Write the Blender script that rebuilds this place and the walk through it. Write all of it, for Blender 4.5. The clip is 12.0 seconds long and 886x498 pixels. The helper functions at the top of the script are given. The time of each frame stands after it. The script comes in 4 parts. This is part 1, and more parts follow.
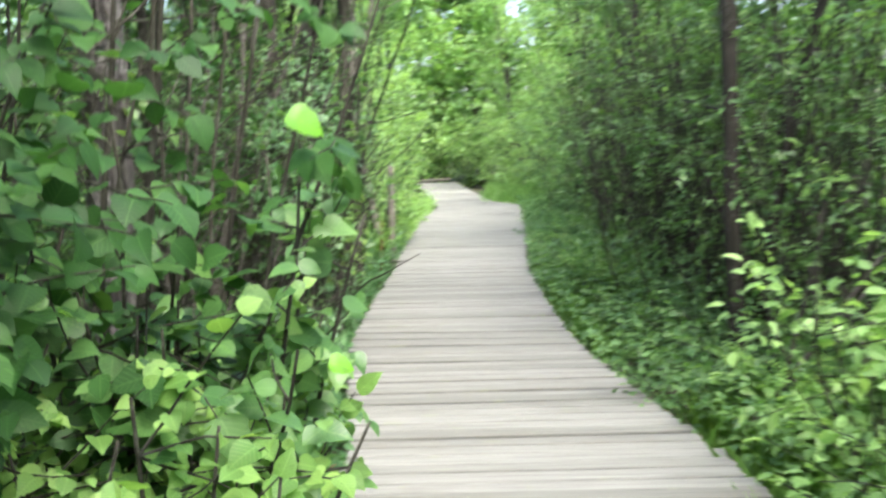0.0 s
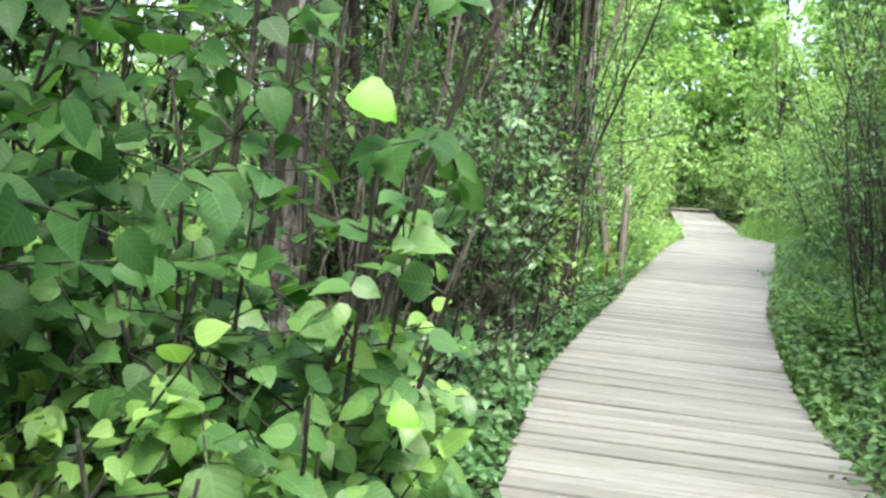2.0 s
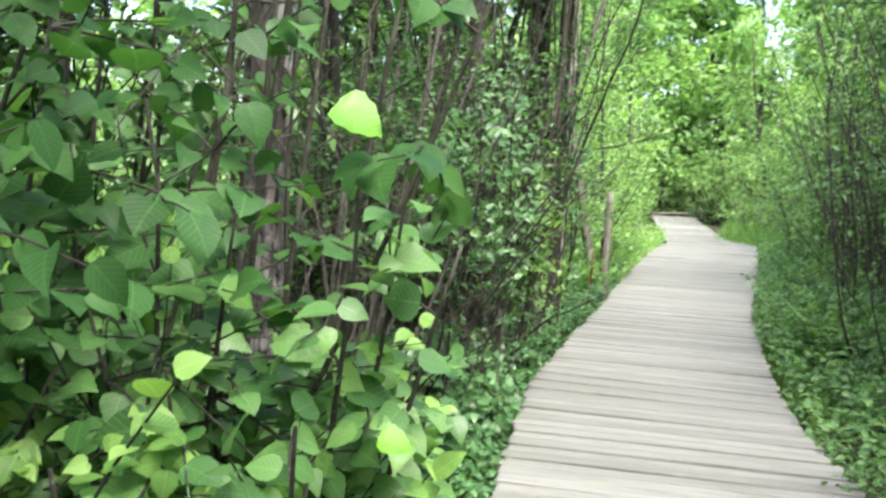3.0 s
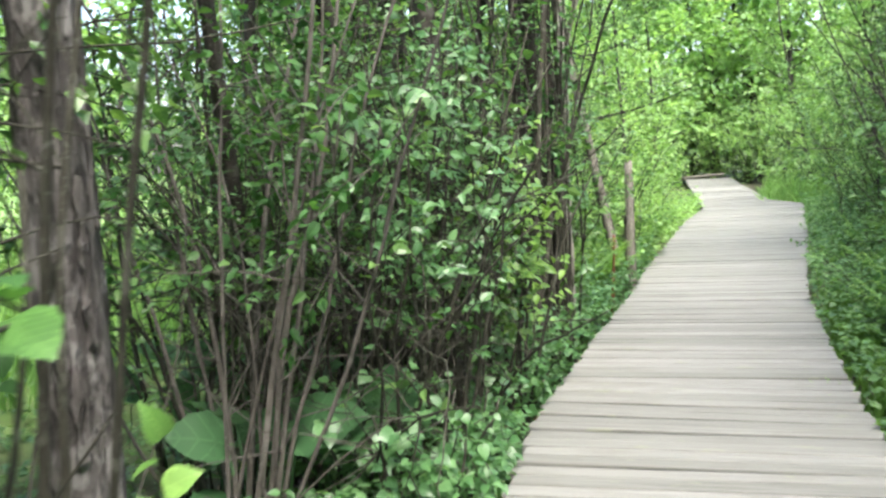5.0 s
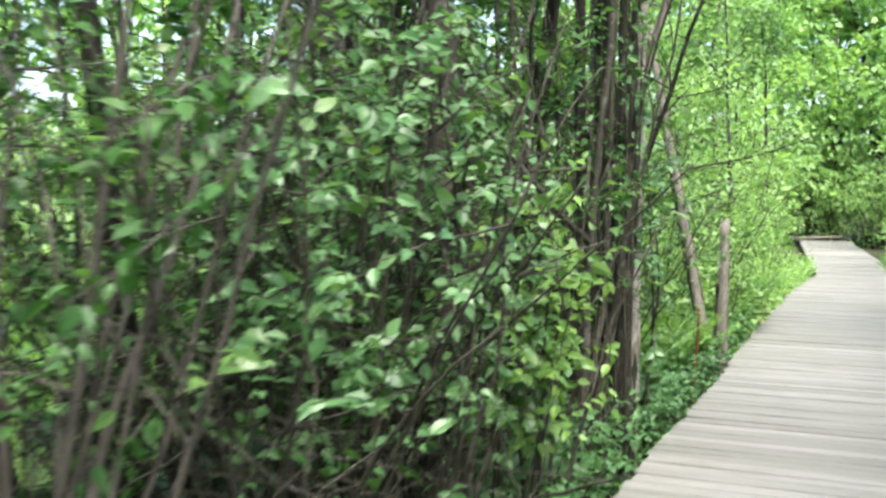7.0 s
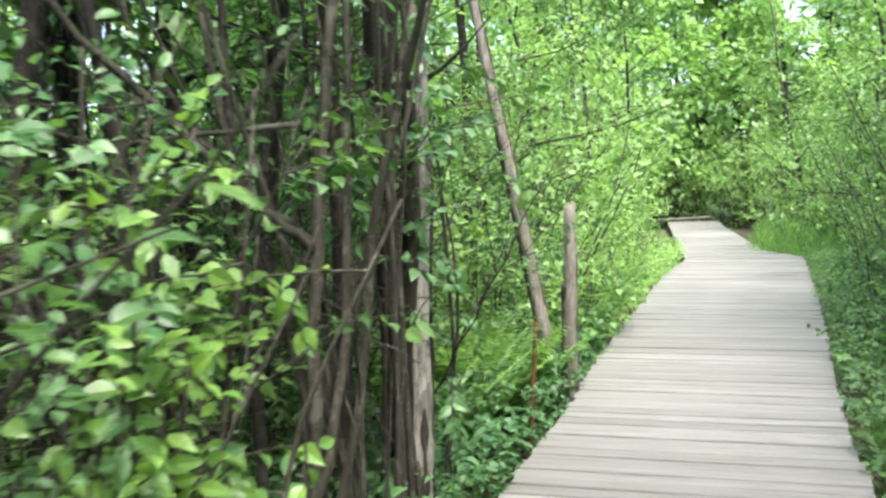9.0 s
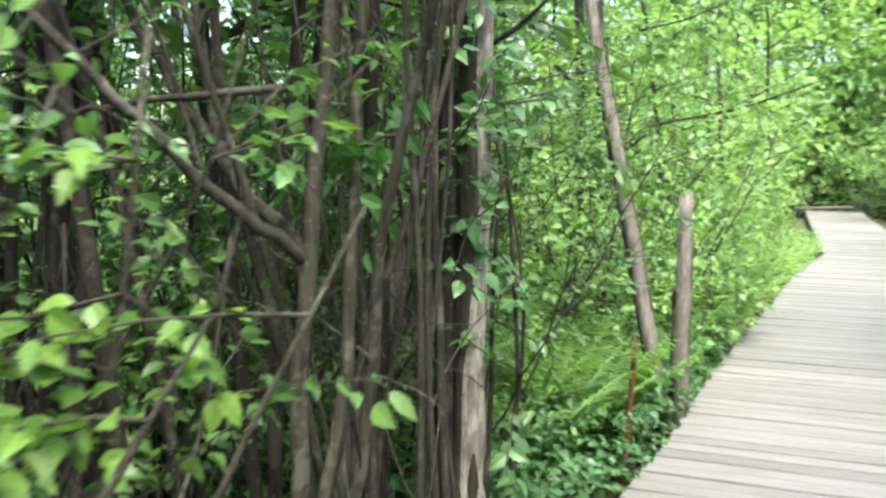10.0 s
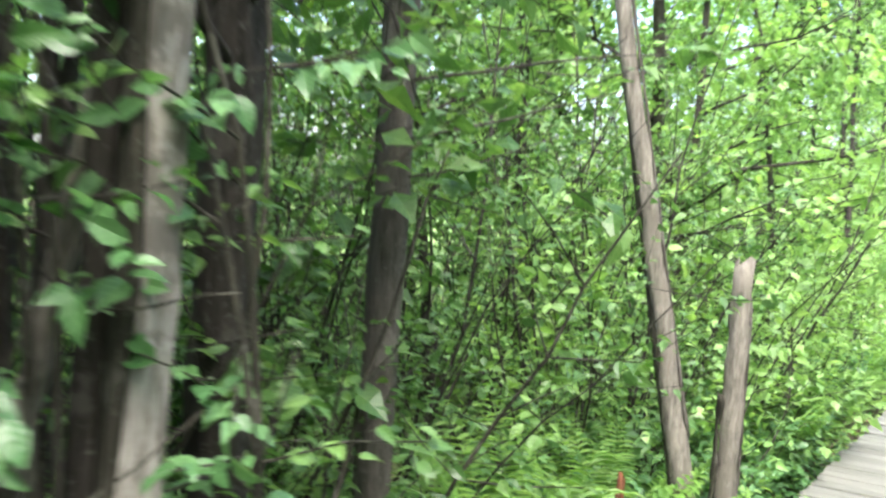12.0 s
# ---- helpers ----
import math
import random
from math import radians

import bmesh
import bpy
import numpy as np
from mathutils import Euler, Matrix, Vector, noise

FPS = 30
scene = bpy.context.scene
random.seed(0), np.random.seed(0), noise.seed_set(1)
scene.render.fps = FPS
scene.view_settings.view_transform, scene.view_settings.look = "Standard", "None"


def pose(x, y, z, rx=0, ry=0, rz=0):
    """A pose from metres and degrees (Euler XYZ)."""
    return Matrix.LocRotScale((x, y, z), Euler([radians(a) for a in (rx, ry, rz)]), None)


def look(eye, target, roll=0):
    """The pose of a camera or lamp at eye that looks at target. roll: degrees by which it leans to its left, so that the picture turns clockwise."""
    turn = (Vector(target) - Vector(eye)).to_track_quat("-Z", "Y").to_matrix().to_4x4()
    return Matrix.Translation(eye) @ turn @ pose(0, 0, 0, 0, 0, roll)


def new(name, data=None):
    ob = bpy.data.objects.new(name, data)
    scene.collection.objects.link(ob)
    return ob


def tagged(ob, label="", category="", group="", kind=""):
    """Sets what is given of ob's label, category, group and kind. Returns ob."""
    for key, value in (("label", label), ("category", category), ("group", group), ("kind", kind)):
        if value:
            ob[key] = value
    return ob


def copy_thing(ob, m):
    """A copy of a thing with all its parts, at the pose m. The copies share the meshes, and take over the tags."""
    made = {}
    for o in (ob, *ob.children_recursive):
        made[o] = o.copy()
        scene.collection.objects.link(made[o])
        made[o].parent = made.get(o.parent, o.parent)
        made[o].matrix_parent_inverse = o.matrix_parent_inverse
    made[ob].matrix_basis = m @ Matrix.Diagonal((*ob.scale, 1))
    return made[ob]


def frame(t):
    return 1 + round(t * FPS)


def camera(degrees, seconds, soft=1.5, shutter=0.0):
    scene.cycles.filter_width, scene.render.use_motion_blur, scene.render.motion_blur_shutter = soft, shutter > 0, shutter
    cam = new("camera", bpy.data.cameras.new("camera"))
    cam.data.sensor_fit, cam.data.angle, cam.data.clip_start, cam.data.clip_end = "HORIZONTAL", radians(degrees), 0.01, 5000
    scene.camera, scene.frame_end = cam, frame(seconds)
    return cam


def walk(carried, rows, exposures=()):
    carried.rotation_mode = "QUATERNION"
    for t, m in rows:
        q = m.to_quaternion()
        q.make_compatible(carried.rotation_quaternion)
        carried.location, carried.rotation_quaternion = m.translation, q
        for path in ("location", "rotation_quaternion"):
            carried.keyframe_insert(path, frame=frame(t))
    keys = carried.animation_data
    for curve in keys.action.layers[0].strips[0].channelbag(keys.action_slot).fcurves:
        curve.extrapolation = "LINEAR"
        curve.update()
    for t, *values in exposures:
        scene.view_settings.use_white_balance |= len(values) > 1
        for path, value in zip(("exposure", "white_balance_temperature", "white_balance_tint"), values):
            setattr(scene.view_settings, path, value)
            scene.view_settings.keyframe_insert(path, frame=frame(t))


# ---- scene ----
cam = camera(48.0, 12.0, soft=2.5, shutter=0.7)
PATH = [
    (0, (1.28, -7.911, 1.578), (1.154, -5.926, 1.372), -1.7),
    (0.5, (1.382, -7.485, 1.513), (1.044, -5.529, 1.272), -1.0),
    (1, (1.473, -7.293, 1.569), (0.952, -5.375, 1.344), 0.4),
    (1.5, (1.522, -7.262, 1.558), (0.906, -5.367, 1.389), 3.9),
    (2, (1.528, -7.243, 1.545), (0.907, -5.35, 1.366), 3.5),
    (2.5, (1.52, -7.23, 1.543), (0.892, -5.341, 1.354), 3.2),
    (3, (1.491, -7.175, 1.558), (0.903, -5.27, 1.397), 2.5),
    (3.5, (1.432, -7.054, 1.547), (0.907, -5.129, 1.421), 1.9),
    (3.7, (1.433, -6.874, 1.523), (0.929, -4.944, 1.378), 1.0),
    (5.3, (1.428, -5.218, 1.57), (0.747, -3.347, 1.385), -3.9),
    (5.5, (1.465, -5.125, 1.587), (0.747, -3.267, 1.408), -1.9),
    (6, (1.381, -4.689, 1.574), (0.587, -2.861, 1.406), 1.1),
    (6.5, (1.339, -4.25, 1.55), (0.514, -2.437, 1.378), 0.1),
    (6.7, (1.343, -4.075, 1.558), (0.486, -2.272, 1.429), -0.2),
    (8.3, (1.154, -2.17, 1.543), (0.325, -0.351, 1.466), 1.0),
    (8.5, (1.128, -1.929, 1.535), (0.369, -0.082, 1.422), -0.2),
    (9, (1.161, -1.455, 1.504), (0.527, 0.438, 1.38), -1.8),
    (9.5, (1.141, -1.005, 1.531), (0.37, 0.835, 1.387), 1.1),
    (10, (1.073, -0.51, 1.539), (0.206, 1.284, 1.371), 0.0),
    (10.5, (1.099, -0.062, 1.546), (0.09, 1.66, 1.422), 0.3),
    (11, (1.04, 0.364, 1.523), (-0.03, 2.053, 1.45), 1.9),
    (11.5, (1.068, 0.959, 1.546), (-0.008, 2.645, 1.502), 1.2),
    (12, (1.019, 1.481, 1.518), (-0.084, 3.147, 1.427), 3.6),
]
walk(cam, [(t, look(eye, target, roll)) for t, eye, target, roll in PATH], [(0, 2.4), (2, 2.45), (6.5, 2.42), (9.5, 2.5), (11, 2.72), (12, 2.7)])

# ---- light ----
world = bpy.data.worlds.new("overcast_sky")
scene.world = world
world.use_nodes = True
wn = world.node_tree
sky = wn.nodes.new("ShaderNodeTexSky")
sky.sky_type, sky.sun_disc = "NISHITA", False
sky.sun_elevation, sky.sun_rotation = radians(62), radians(143)
sky.air_density, sky.dust_density = 1.0, 4.0
wn.links.new(sky.outputs[0], wn.nodes["Background"].inputs[0])
wn.nodes["Background"].inputs[1].default_value = 0.15
sun = new("sun", bpy.data.lights.new("sun", "SUN"))
sun.data.energy, sun.data.angle, sun.data.color = 1.6, radians(30), (1.0, 0.98, 0.94)
sun.matrix_world = look((0, 0, 30), (-6, 8, 11), 0)

R = random.Random(7)
G = np.random.default_rng(11)


# ---- materials ----
def material(name):
    m = bpy.data.materials.new(name)
    m.use_nodes = True
    return m, m.node_tree.nodes, m.node_tree.links, m.node_tree.nodes["Principled BSDF"]


def noise_node(N, L, scale, detail=5.0, vec=None, rough=0.6):
    n = N.new("ShaderNodeTexNoise")
    n.inputs["Scale"].default_value, n.inputs["Detail"].default_value, n.inputs["Roughness"].default_value = scale, detail, rough
    if vec is not None:
        L.new(vec, n.inputs["Vector"])
    return n


def ramp(N, L, fac, stops):
    r = N.new("ShaderNodeValToRGB")
    e = r.color_ramp.elements
    while len(e) < len(stops):
        e.new(0.5)
    for k, (p, c) in zip(e, stops):
        k.position, k.color = p, (*c, 1)
    L.new(fac, r.inputs[0])
    return r.outputs[0]


def mix(N, L, a, b, fac, mode="MIX"):
    m = N.new("ShaderNodeMix")
    m.data_type, m.blend_type = "RGBA", mode
    for v, k in ((fac, 0), (a, 6), (b, 7)):
        if isinstance(v, (int, float)):
            m.inputs[k].default_value = v
        elif isinstance(v, tuple):
            m.inputs[k].default_value = (*v, 1)
        else:
            L.new(v, m.inputs[k])
    return m.outputs[2]


def math_node(N, L, op, a, b=0.0):
    m = N.new("ShaderNodeMath")
    m.operation = op
    for v, k in ((a, 0), (b, 1)):
        if isinstance(v, (int, float)):
            m.inputs[k].default_value = v
        else:
            L.new(v, m.inputs[k])
    return m.outputs[0]


def bump(N, L, height, bsdf, strength, dist):
    b = N.new("ShaderNodeBump")
    b.inputs["Strength"].default_value, b.inputs["Distance"].default_value = strength, dist
    L.new(height, b.inputs["Height"])
    L.new(b.outputs[0], bsdf.inputs["Normal"])


def leaf_material(name, dark, mid, light, single=False, veins=7.0, glow=0.38, gloss=0.42, sheen=0.5):
    """Thin leaf: glossy skin above, light passing through; colour varies from leaf to leaf."""
    m, N, L, p = material(name)
    if single:
        rnd = N.new("ShaderNodeObjectInfo").outputs["Random"]
    else:
        rnd = N.new("ShaderNodeNewGeometry").outputs["Random Per Island"]
    col = ramp(N, L, rnd, ((0.0, dark), (0.55, mid), (1.0, light)))
    uv = N.new("ShaderNodeUVMap").outputs[0]
    sep = N.new("ShaderNodeSeparateXYZ")
    L.new(uv, sep.inputs[0])
    side = math_node(N, L, "ABSOLUTE", math_node(N, L, "SUBTRACT", sep.outputs[0], 0.5))
    rib = math_node(N, L, "MULTIPLY", math_node(N, L, "SUBTRACT", sep.outputs[1], math_node(N, L, "MULTIPLY", side, 0.75)), veins)
    wave = math_node(N, L, "ABSOLUTE", math_node(N, L, "SUBTRACT", math_node(N, L, "FRACT", rib), 0.5))
    vein = math_node(N, L, "LESS_THAN", wave, 0.07)
    mid_rib = math_node(N, L, "LESS_THAN", side, 0.022)
    line = math_node(N, L, "MAXIMUM", vein, mid_rib)
    col = mix(N, L, col, tuple(min(1, c * 1.45 + 0.015) for c in light), math_node(N, L, "MULTIPLY", line, 0.22))
    geo = N.new("ShaderNodeNewGeometry")
    blot = noise_node(N, L, 14.0, 3.0, geo.outputs["Position"])
    col = mix(N, L, col, tuple(c * 0.62 for c in mid), math_node(N, L, "MULTIPLY", math_node(N, L, "GREATER_THAN", blot.outputs[0], 0.56), 0.35))
    L.new(col, p.inputs["Base Color"])
    p.inputs["Roughness"].default_value = gloss
    p.inputs["Specular IOR Level"].default_value = sheen
    bump(N, L, math_node(N, L, "ADD", wave, math_node(N, L, "MULTIPLY", blot.outputs[0], 0.4)), p, 0.25, 0.003)
    tr = N.new("ShaderNodeBsdfTranslucent")
    L.new(mix(N, L, col, (1.42, 1.45, 0.78), 1.0, "MULTIPLY"), tr.inputs[0])
    sh = N.new("ShaderNodeMixShader")
    sh.inputs[0].default_value = glow
    L.new(p.outputs[0], sh.inputs[1])
    L.new(tr.outputs[0], sh.inputs[2])
    L.new(sh.outputs[0], N["Material Output"].inputs[0])
    return m


def bark_material(name, dark, light, patch, scale=1.0, patch_at=0.62, plates=False):
    m, N, L, p = material(name)
    tc = N.new("ShaderNodeTexCoord").outputs["Object"]
    mp = N.new("ShaderNodeMapping")
    mp.inputs["Scale"].default_value = (26 * scale, 26 * scale, 4.5 * scale)
    L.new(tc, mp.inputs[0])
    fib = noise_node(N, L, 1.0, 8.0, mp.outputs[0], 0.7)
    big = noise_node(N, L, 5.0 * scale, 4.0, tc)
    col = ramp(N, L, fib.outputs[0], ((0.32, dark), (0.66, light)))
    col = mix(N, L, col, patch, math_node(N, L, "MULTIPLY", ramp(N, L, big.outputs[0], ((patch_at - 0.06, (0, 0, 0)), (patch_at, (1, 1, 1)))), 0.75))
    spots = noise_node(N, L, 60.0, 2.0, tc)
    col = mix(N, L, col, (0.2, 0.21, 0.18), math_node(N, L, "MULTIPLY", ramp(N, L, spots.outputs[0], ((0.6, (0, 0, 0)), (0.78, (1, 1, 1)))), 0.45))
    height = fib.outputs[0]
    if plates:
        mq = N.new("ShaderNodeMapping")
        mq.inputs["Scale"].default_value = (34, 34, 7)
        L.new(tc, mq.inputs[0])
        chips = noise_node(N, L, 1.0, 5.0, mq.outputs[0], 0.55)
        crack = ramp(N, L, chips.outputs[0], ((0.43, (1, 1, 1)), (0.52, (0, 0, 0))))
        col = mix(N, L, col, tuple(c * 0.55 for c in dark), math_node(N, L, "MULTIPLY", crack, 0.6))
        height = math_node(N, L, "SUBTRACT", fib.outputs[0], math_node(N, L, "MULTIPLY", crack, 0.9))
    L.new(col, p.inputs["Base Color"])
    p.inputs["Roughness"].default_value = 0.9
    p.inputs["Specular IOR Level"].default_value = 0.2
    bump(N, L, height, p, 0.9, 0.014)
    return m


def plank_material():
    m, N, L, p = material("weathered_grey_wood")
    tc = N.new("ShaderNodeTexCoord").outputs["Object"]
    info = N.new("ShaderNodeObjectInfo")
    off = N.new("ShaderNodeVectorMath")
    off.operation = "ADD"
    shift = N.new("ShaderNodeCombineXYZ")
    L.new(math_node(N, L, "MULTIPLY", info.outputs["Random"], 37.0), shift.inputs[0])
    L.new(math_node(N, L, "MULTIPLY", info.outputs["Random"], 91.0), shift.inputs[2])
    L.new(tc, off.inputs[0])
    L.new(shift.outputs[0], off.inputs[1])
    mp = N.new("ShaderNodeMapping")
    mp.inputs["Scale"].default_value = (3.0, 75.0, 40.0)
    L.new(off.outputs[0], mp.inputs[0])
    grain = noise_node(N, L, 1.0, 7.0, mp.outputs[0], 0.65)
    blot = noise_node(N, L, 3.2, 5.0, off.outputs[0])
    col = ramp(N, L, grain.outputs[0], ((0.25, (0.09, 0.091, 0.084)), (0.5, (0.17, 0.172, 0.163)), (0.75, (0.228, 0.23, 0.22))))
    tint = ramp(N, L, info.outputs["Random"], ((0.0, (0.78, 0.78, 0.74)), (0.5, (1.0, 0.99, 0.96)), (1.0, (1.16, 1.15, 1.13))))
    col = mix(N, L, col, tint, 1.0, "MULTIPLY")
    col = mix(N, L, col, (0.125, 0.122, 0.105), ramp(N, L, blot.outputs[0], ((0.52, (0, 0, 0)), (0.72, (0.75, 0.75, 0.75)))))
    moss = noise_node(N, L, 9.0, 4.0, off.outputs[0])
    col = mix(N, L, col, (0.2, 0.22, 0.14), math_node(N, L, "MULTIPLY", math_node(N, L, "GREATER_THAN", moss.outputs[0], 0.66), 0.3))
    L.new(col, p.inputs["Base Color"])
    p.inputs["Roughness"].default_value = 0.8
    p.inputs["Specular IOR Level"].default_value = 0.35
    bump(N, L, grain.outputs[0], p, 0.6, 0.004)
    return m


def soil_material():
    m, N, L, p = material("leaf_litter_soil")
    pos = N.new("ShaderNodeNewGeometry").outputs["Position"]
    a, b, c = noise_node(N, L, 30.0, 6.0, pos), noise_node(N, L, 2.2, 4.0, pos), noise_node(N, L, 0.12, 3.0, pos)
    col = ramp(N, L, a.outputs[0], ((0.35, (0.022, 0.017, 0.012)), (0.55, (0.07, 0.052, 0.034)), (0.75, (0.15, 0.11, 0.07))))
    col = mix(N, L, col, (0.05, 0.085, 0.022), ramp(N, L, b.outputs[0], ((0.42, (0, 0, 0)), (0.6, (0.85, 0.85, 0.85)))))
    sep = N.new("ShaderNodeSeparateXYZ")
    L.new(pos, sep.inputs[0])
    open_marsh = ramp(N, L, math_node(N, L, "ADD", math_node(N, L, "MULTIPLY", sep.outputs[0], -0.22), math_node(N, L, "SUBTRACT", c.outputs[0], 0.85)), ((0.0, (0, 0, 0)), (1.0, (1, 1, 1))))
    col = mix(N, L, col, (0.12, 0.2, 0.045), open_marsh)
    L.new(col, p.inputs["Base Color"])
    p.inputs["Roughness"].default_value = 0.95
    bump(N, L, a.outputs[0], p, 0.8, 0.03)
    return m


M_PLANK, M_SOIL = plank_material(), soil_material()
M_BIG = leaf_material("broad_leaf", (0.026, 0.08, 0.02), (0.05, 0.14, 0.034), (0.13, 0.26, 0.065), single=True, gloss=0.5, sheen=0.3)
M_BIGS = leaf_material("broad_leaf_mass", (0.022, 0.07, 0.018), (0.04, 0.116, 0.028), (0.07, 0.165, 0.04), gloss=0.52, sheen=0.28)
M_BIGMID = leaf_material("fresh_broad_leaf", (0.06, 0.15, 0.045), (0.1, 0.225, 0.065), (0.19, 0.34, 0.1), gloss=0.4)
# yellow-green of light shining through is put into this base colour
M_YELLOW = leaf_material("backlight_toned_leaf", (0.13, 0.36, 0.02), (0.145, 0.38, 0.02), (0.16, 0.4, 0.025), single=True)
M_SMALL = leaf_material("small_leaf", (0.045, 0.11, 0.03), (0.075, 0.165, 0.045), (0.14, 0.25, 0.07), veins=5, glow=0.42, gloss=0.38)
# green lightened beyond the leaf's own, so sunlight is part of the colour
M_BRIGHT = leaf_material("sunlit_toned_leaf", (0.13, 0.25, 0.075), (0.21, 0.37, 0.12), (0.3, 0.47, 0.17), veins=5, glow=0.47)
M_FRESH = leaf_material("mid_green_leaf", (0.055, 0.13, 0.042), (0.095, 0.2, 0.065), (0.16, 0.29, 0.1), veins=5, glow=0.43)
M_GREY = leaf_material("grey_green_leaf", (0.05, 0.13, 0.045), (0.08, 0.185, 0.065), (0.14, 0.27, 0.11), veins=5, gloss=0.36)
M_FERN = leaf_material("fern_leaf", (0.1, 0.21, 0.045), (0.14, 0.28, 0.06), (0.2, 0.34, 0.085), veins=3, glow=0.42)
M_CABBAGE = leaf_material("marsh_leaf", (0.036, 0.1, 0.038), (0.046, 0.12, 0.046), (0.062, 0.145, 0.056), single=True, veins=3.5, gloss=0.55, sheen=0.35)
M_PALELEAF = leaf_material("pale_young_broad_leaf", (0.1, 0.225, 0.05), (0.175, 0.33, 0.08), (0.29, 0.47, 0.13), glow=0.42, gloss=0.45, sheen=0.32)
M_SPRAY = leaf_material("fresh_spray_leaf", (0.07, 0.155, 0.033), (0.108, 0.222, 0.046), (0.18, 0.315, 0.065), veins=5, glow=0.4)
M_DRY = leaf_material("dry_leaf", (0.1, 0.06, 0.03), (0.2, 0.13, 0.07), (0.3, 0.22, 0.14), glow=0.1, gloss=0.8)
M_BARK = bark_material("plated_bark", (0.03, 0.026, 0.024), (0.14, 0.128, 0.122), (0.25, 0.235, 0.228), 0.7, 0.55, True)
M_STEM = bark_material("grey_brown_stem", (0.017, 0.0158, 0.0115), (0.06, 0.0575, 0.043), (0.1, 0.0985, 0.08), 1.6)
M_DARKSTEM = bark_material("dark_stem", (0.013, 0.0112, 0.0092), (0.046, 0.0415, 0.034), (0.072, 0.067, 0.057), 1.6)
M_PALE = bark_material("barkless_pale_wood", (0.06, 0.053, 0.044), (0.29, 0.268, 0.23), (0.17, 0.155, 0.13), 1.5, 0.56)
M_PEEL = bark_material("half_peeled_trunk", (0.08, 0.071, 0.06), (0.5, 0.475, 0.43), (0.15, 0.134, 0.115), 1.9, 0.56)
M_GREYWOOD = bark_material("silvered_dead_wood", (0.04, 0.036, 0.031), (0.12, 0.109, 0.096), (0.15, 0.14, 0.125), 1.3)
M_RUST = bark_material("rust_orange_rot", (0.06, 0.026, 0.014), (0.16, 0.063, 0.03), (0.12, 0.055, 0.028), 1.5)


# ---- mesh tools ----
def raw_mesh(name, verts, faces, mat, smooth=True, uv=None):
    me = bpy.data.meshes.new(name)
    me.from_pydata(np.asarray(verts).tolist(), [], [tuple(f) for f in faces])
    if uv is not None:
        lay = me.uv_layers.new(name="UVMap")
        idx = np.empty(len(me.loops), dtype=np.int32)
        me.loops.foreach_get("vertex_index", idx)
        lay.data.foreach_set("uv", np.asarray(uv, dtype=np.float32)[idx].ravel())
    if smooth:
        me.polygons.foreach_set("use_smooth", np.ones(len(me.polygons), dtype=bool))
    me.materials.append(mat)
    return me


def part(name, me, parent, label="", m=None):
    ob = new(name, me)
    ob.parent = parent
    if m is not None:
        ob.matrix_basis = m
    if label:
        ob["label"] = label
    return ob


def thing(name, label, category, at=(0, 0, 0), group="", kind=""):
    ob = new(name)
    ob.location = at
    ob.empty_display_size = 0.1
    return tagged(ob, label, category, group, kind)


def tube(pts, radii, sides=7, rough=0.0, seed=0, cap=True):
    """A tapered round limb along pts; rough swells and dents its skin."""
    pts = np.asarray(pts, float)
    k = len(pts)
    d = np.gradient(pts, axis=0)
    d /= np.linalg.norm(d, axis=1)[:, None] + 1e-9
    ref = np.array([0.91, 0.33, 0.24])
    u = np.cross(d, ref)
    u /= np.linalg.norm(u, axis=1)[:, None] + 1e-9
    v = np.cross(d, u)
    ang = np.linspace(0, 2 * np.pi, sides, endpoint=False)
    g = np.random.default_rng(seed)
    swell = 1 + rough * g.normal(0, 1, (k, sides)) + 0.7 * rough * g.normal(0, 1, (1, sides))
    r = np.asarray(radii, float)[:, None] * swell
    ring = pts[:, None, :] + r[:, :, None] * (np.cos(ang)[None, :, None] * u[:, None, :] + np.sin(ang)[None, :, None] * v[:, None, :])
    verts = ring.reshape(-1, 3)
    faces = [(i * sides + j, i * sides + (j + 1) % sides, (i + 1) * sides + (j + 1) % sides, (i + 1) * sides + j) for i in range(k - 1) for j in range(sides)]
    if cap:
        faces.append(tuple(range(sides))[::-1])
        faces.append(tuple((k - 1) * sides + j for j in range(sides)))
    return verts, faces


def join(chunks):
    vs, fs, n = [], [], 0
    for v, f in chunks:
        vs.append(np.asarray(v))
        fs += [tuple(i + n for i in face) for face in f]
        n += len(v)
    return np.concatenate(vs), fs


def wander(start, way, length, n, jitter, rng, lift=0.0):
    """A limb's line: it starts along way, strays by jitter, and is pulled up by lift."""
    p, d = np.array(start, float), np.array(way, float)
    d /= np.linalg.norm(d)
    out = [p.copy()]
    for _ in range(n):
        d = d + rng.normal(0, jitter, 3) + np.array([0, 0, lift])
        d /= np.linalg.norm(d)
        p = p + d * length / n
        out.append(p.copy())
    return np.array(out)


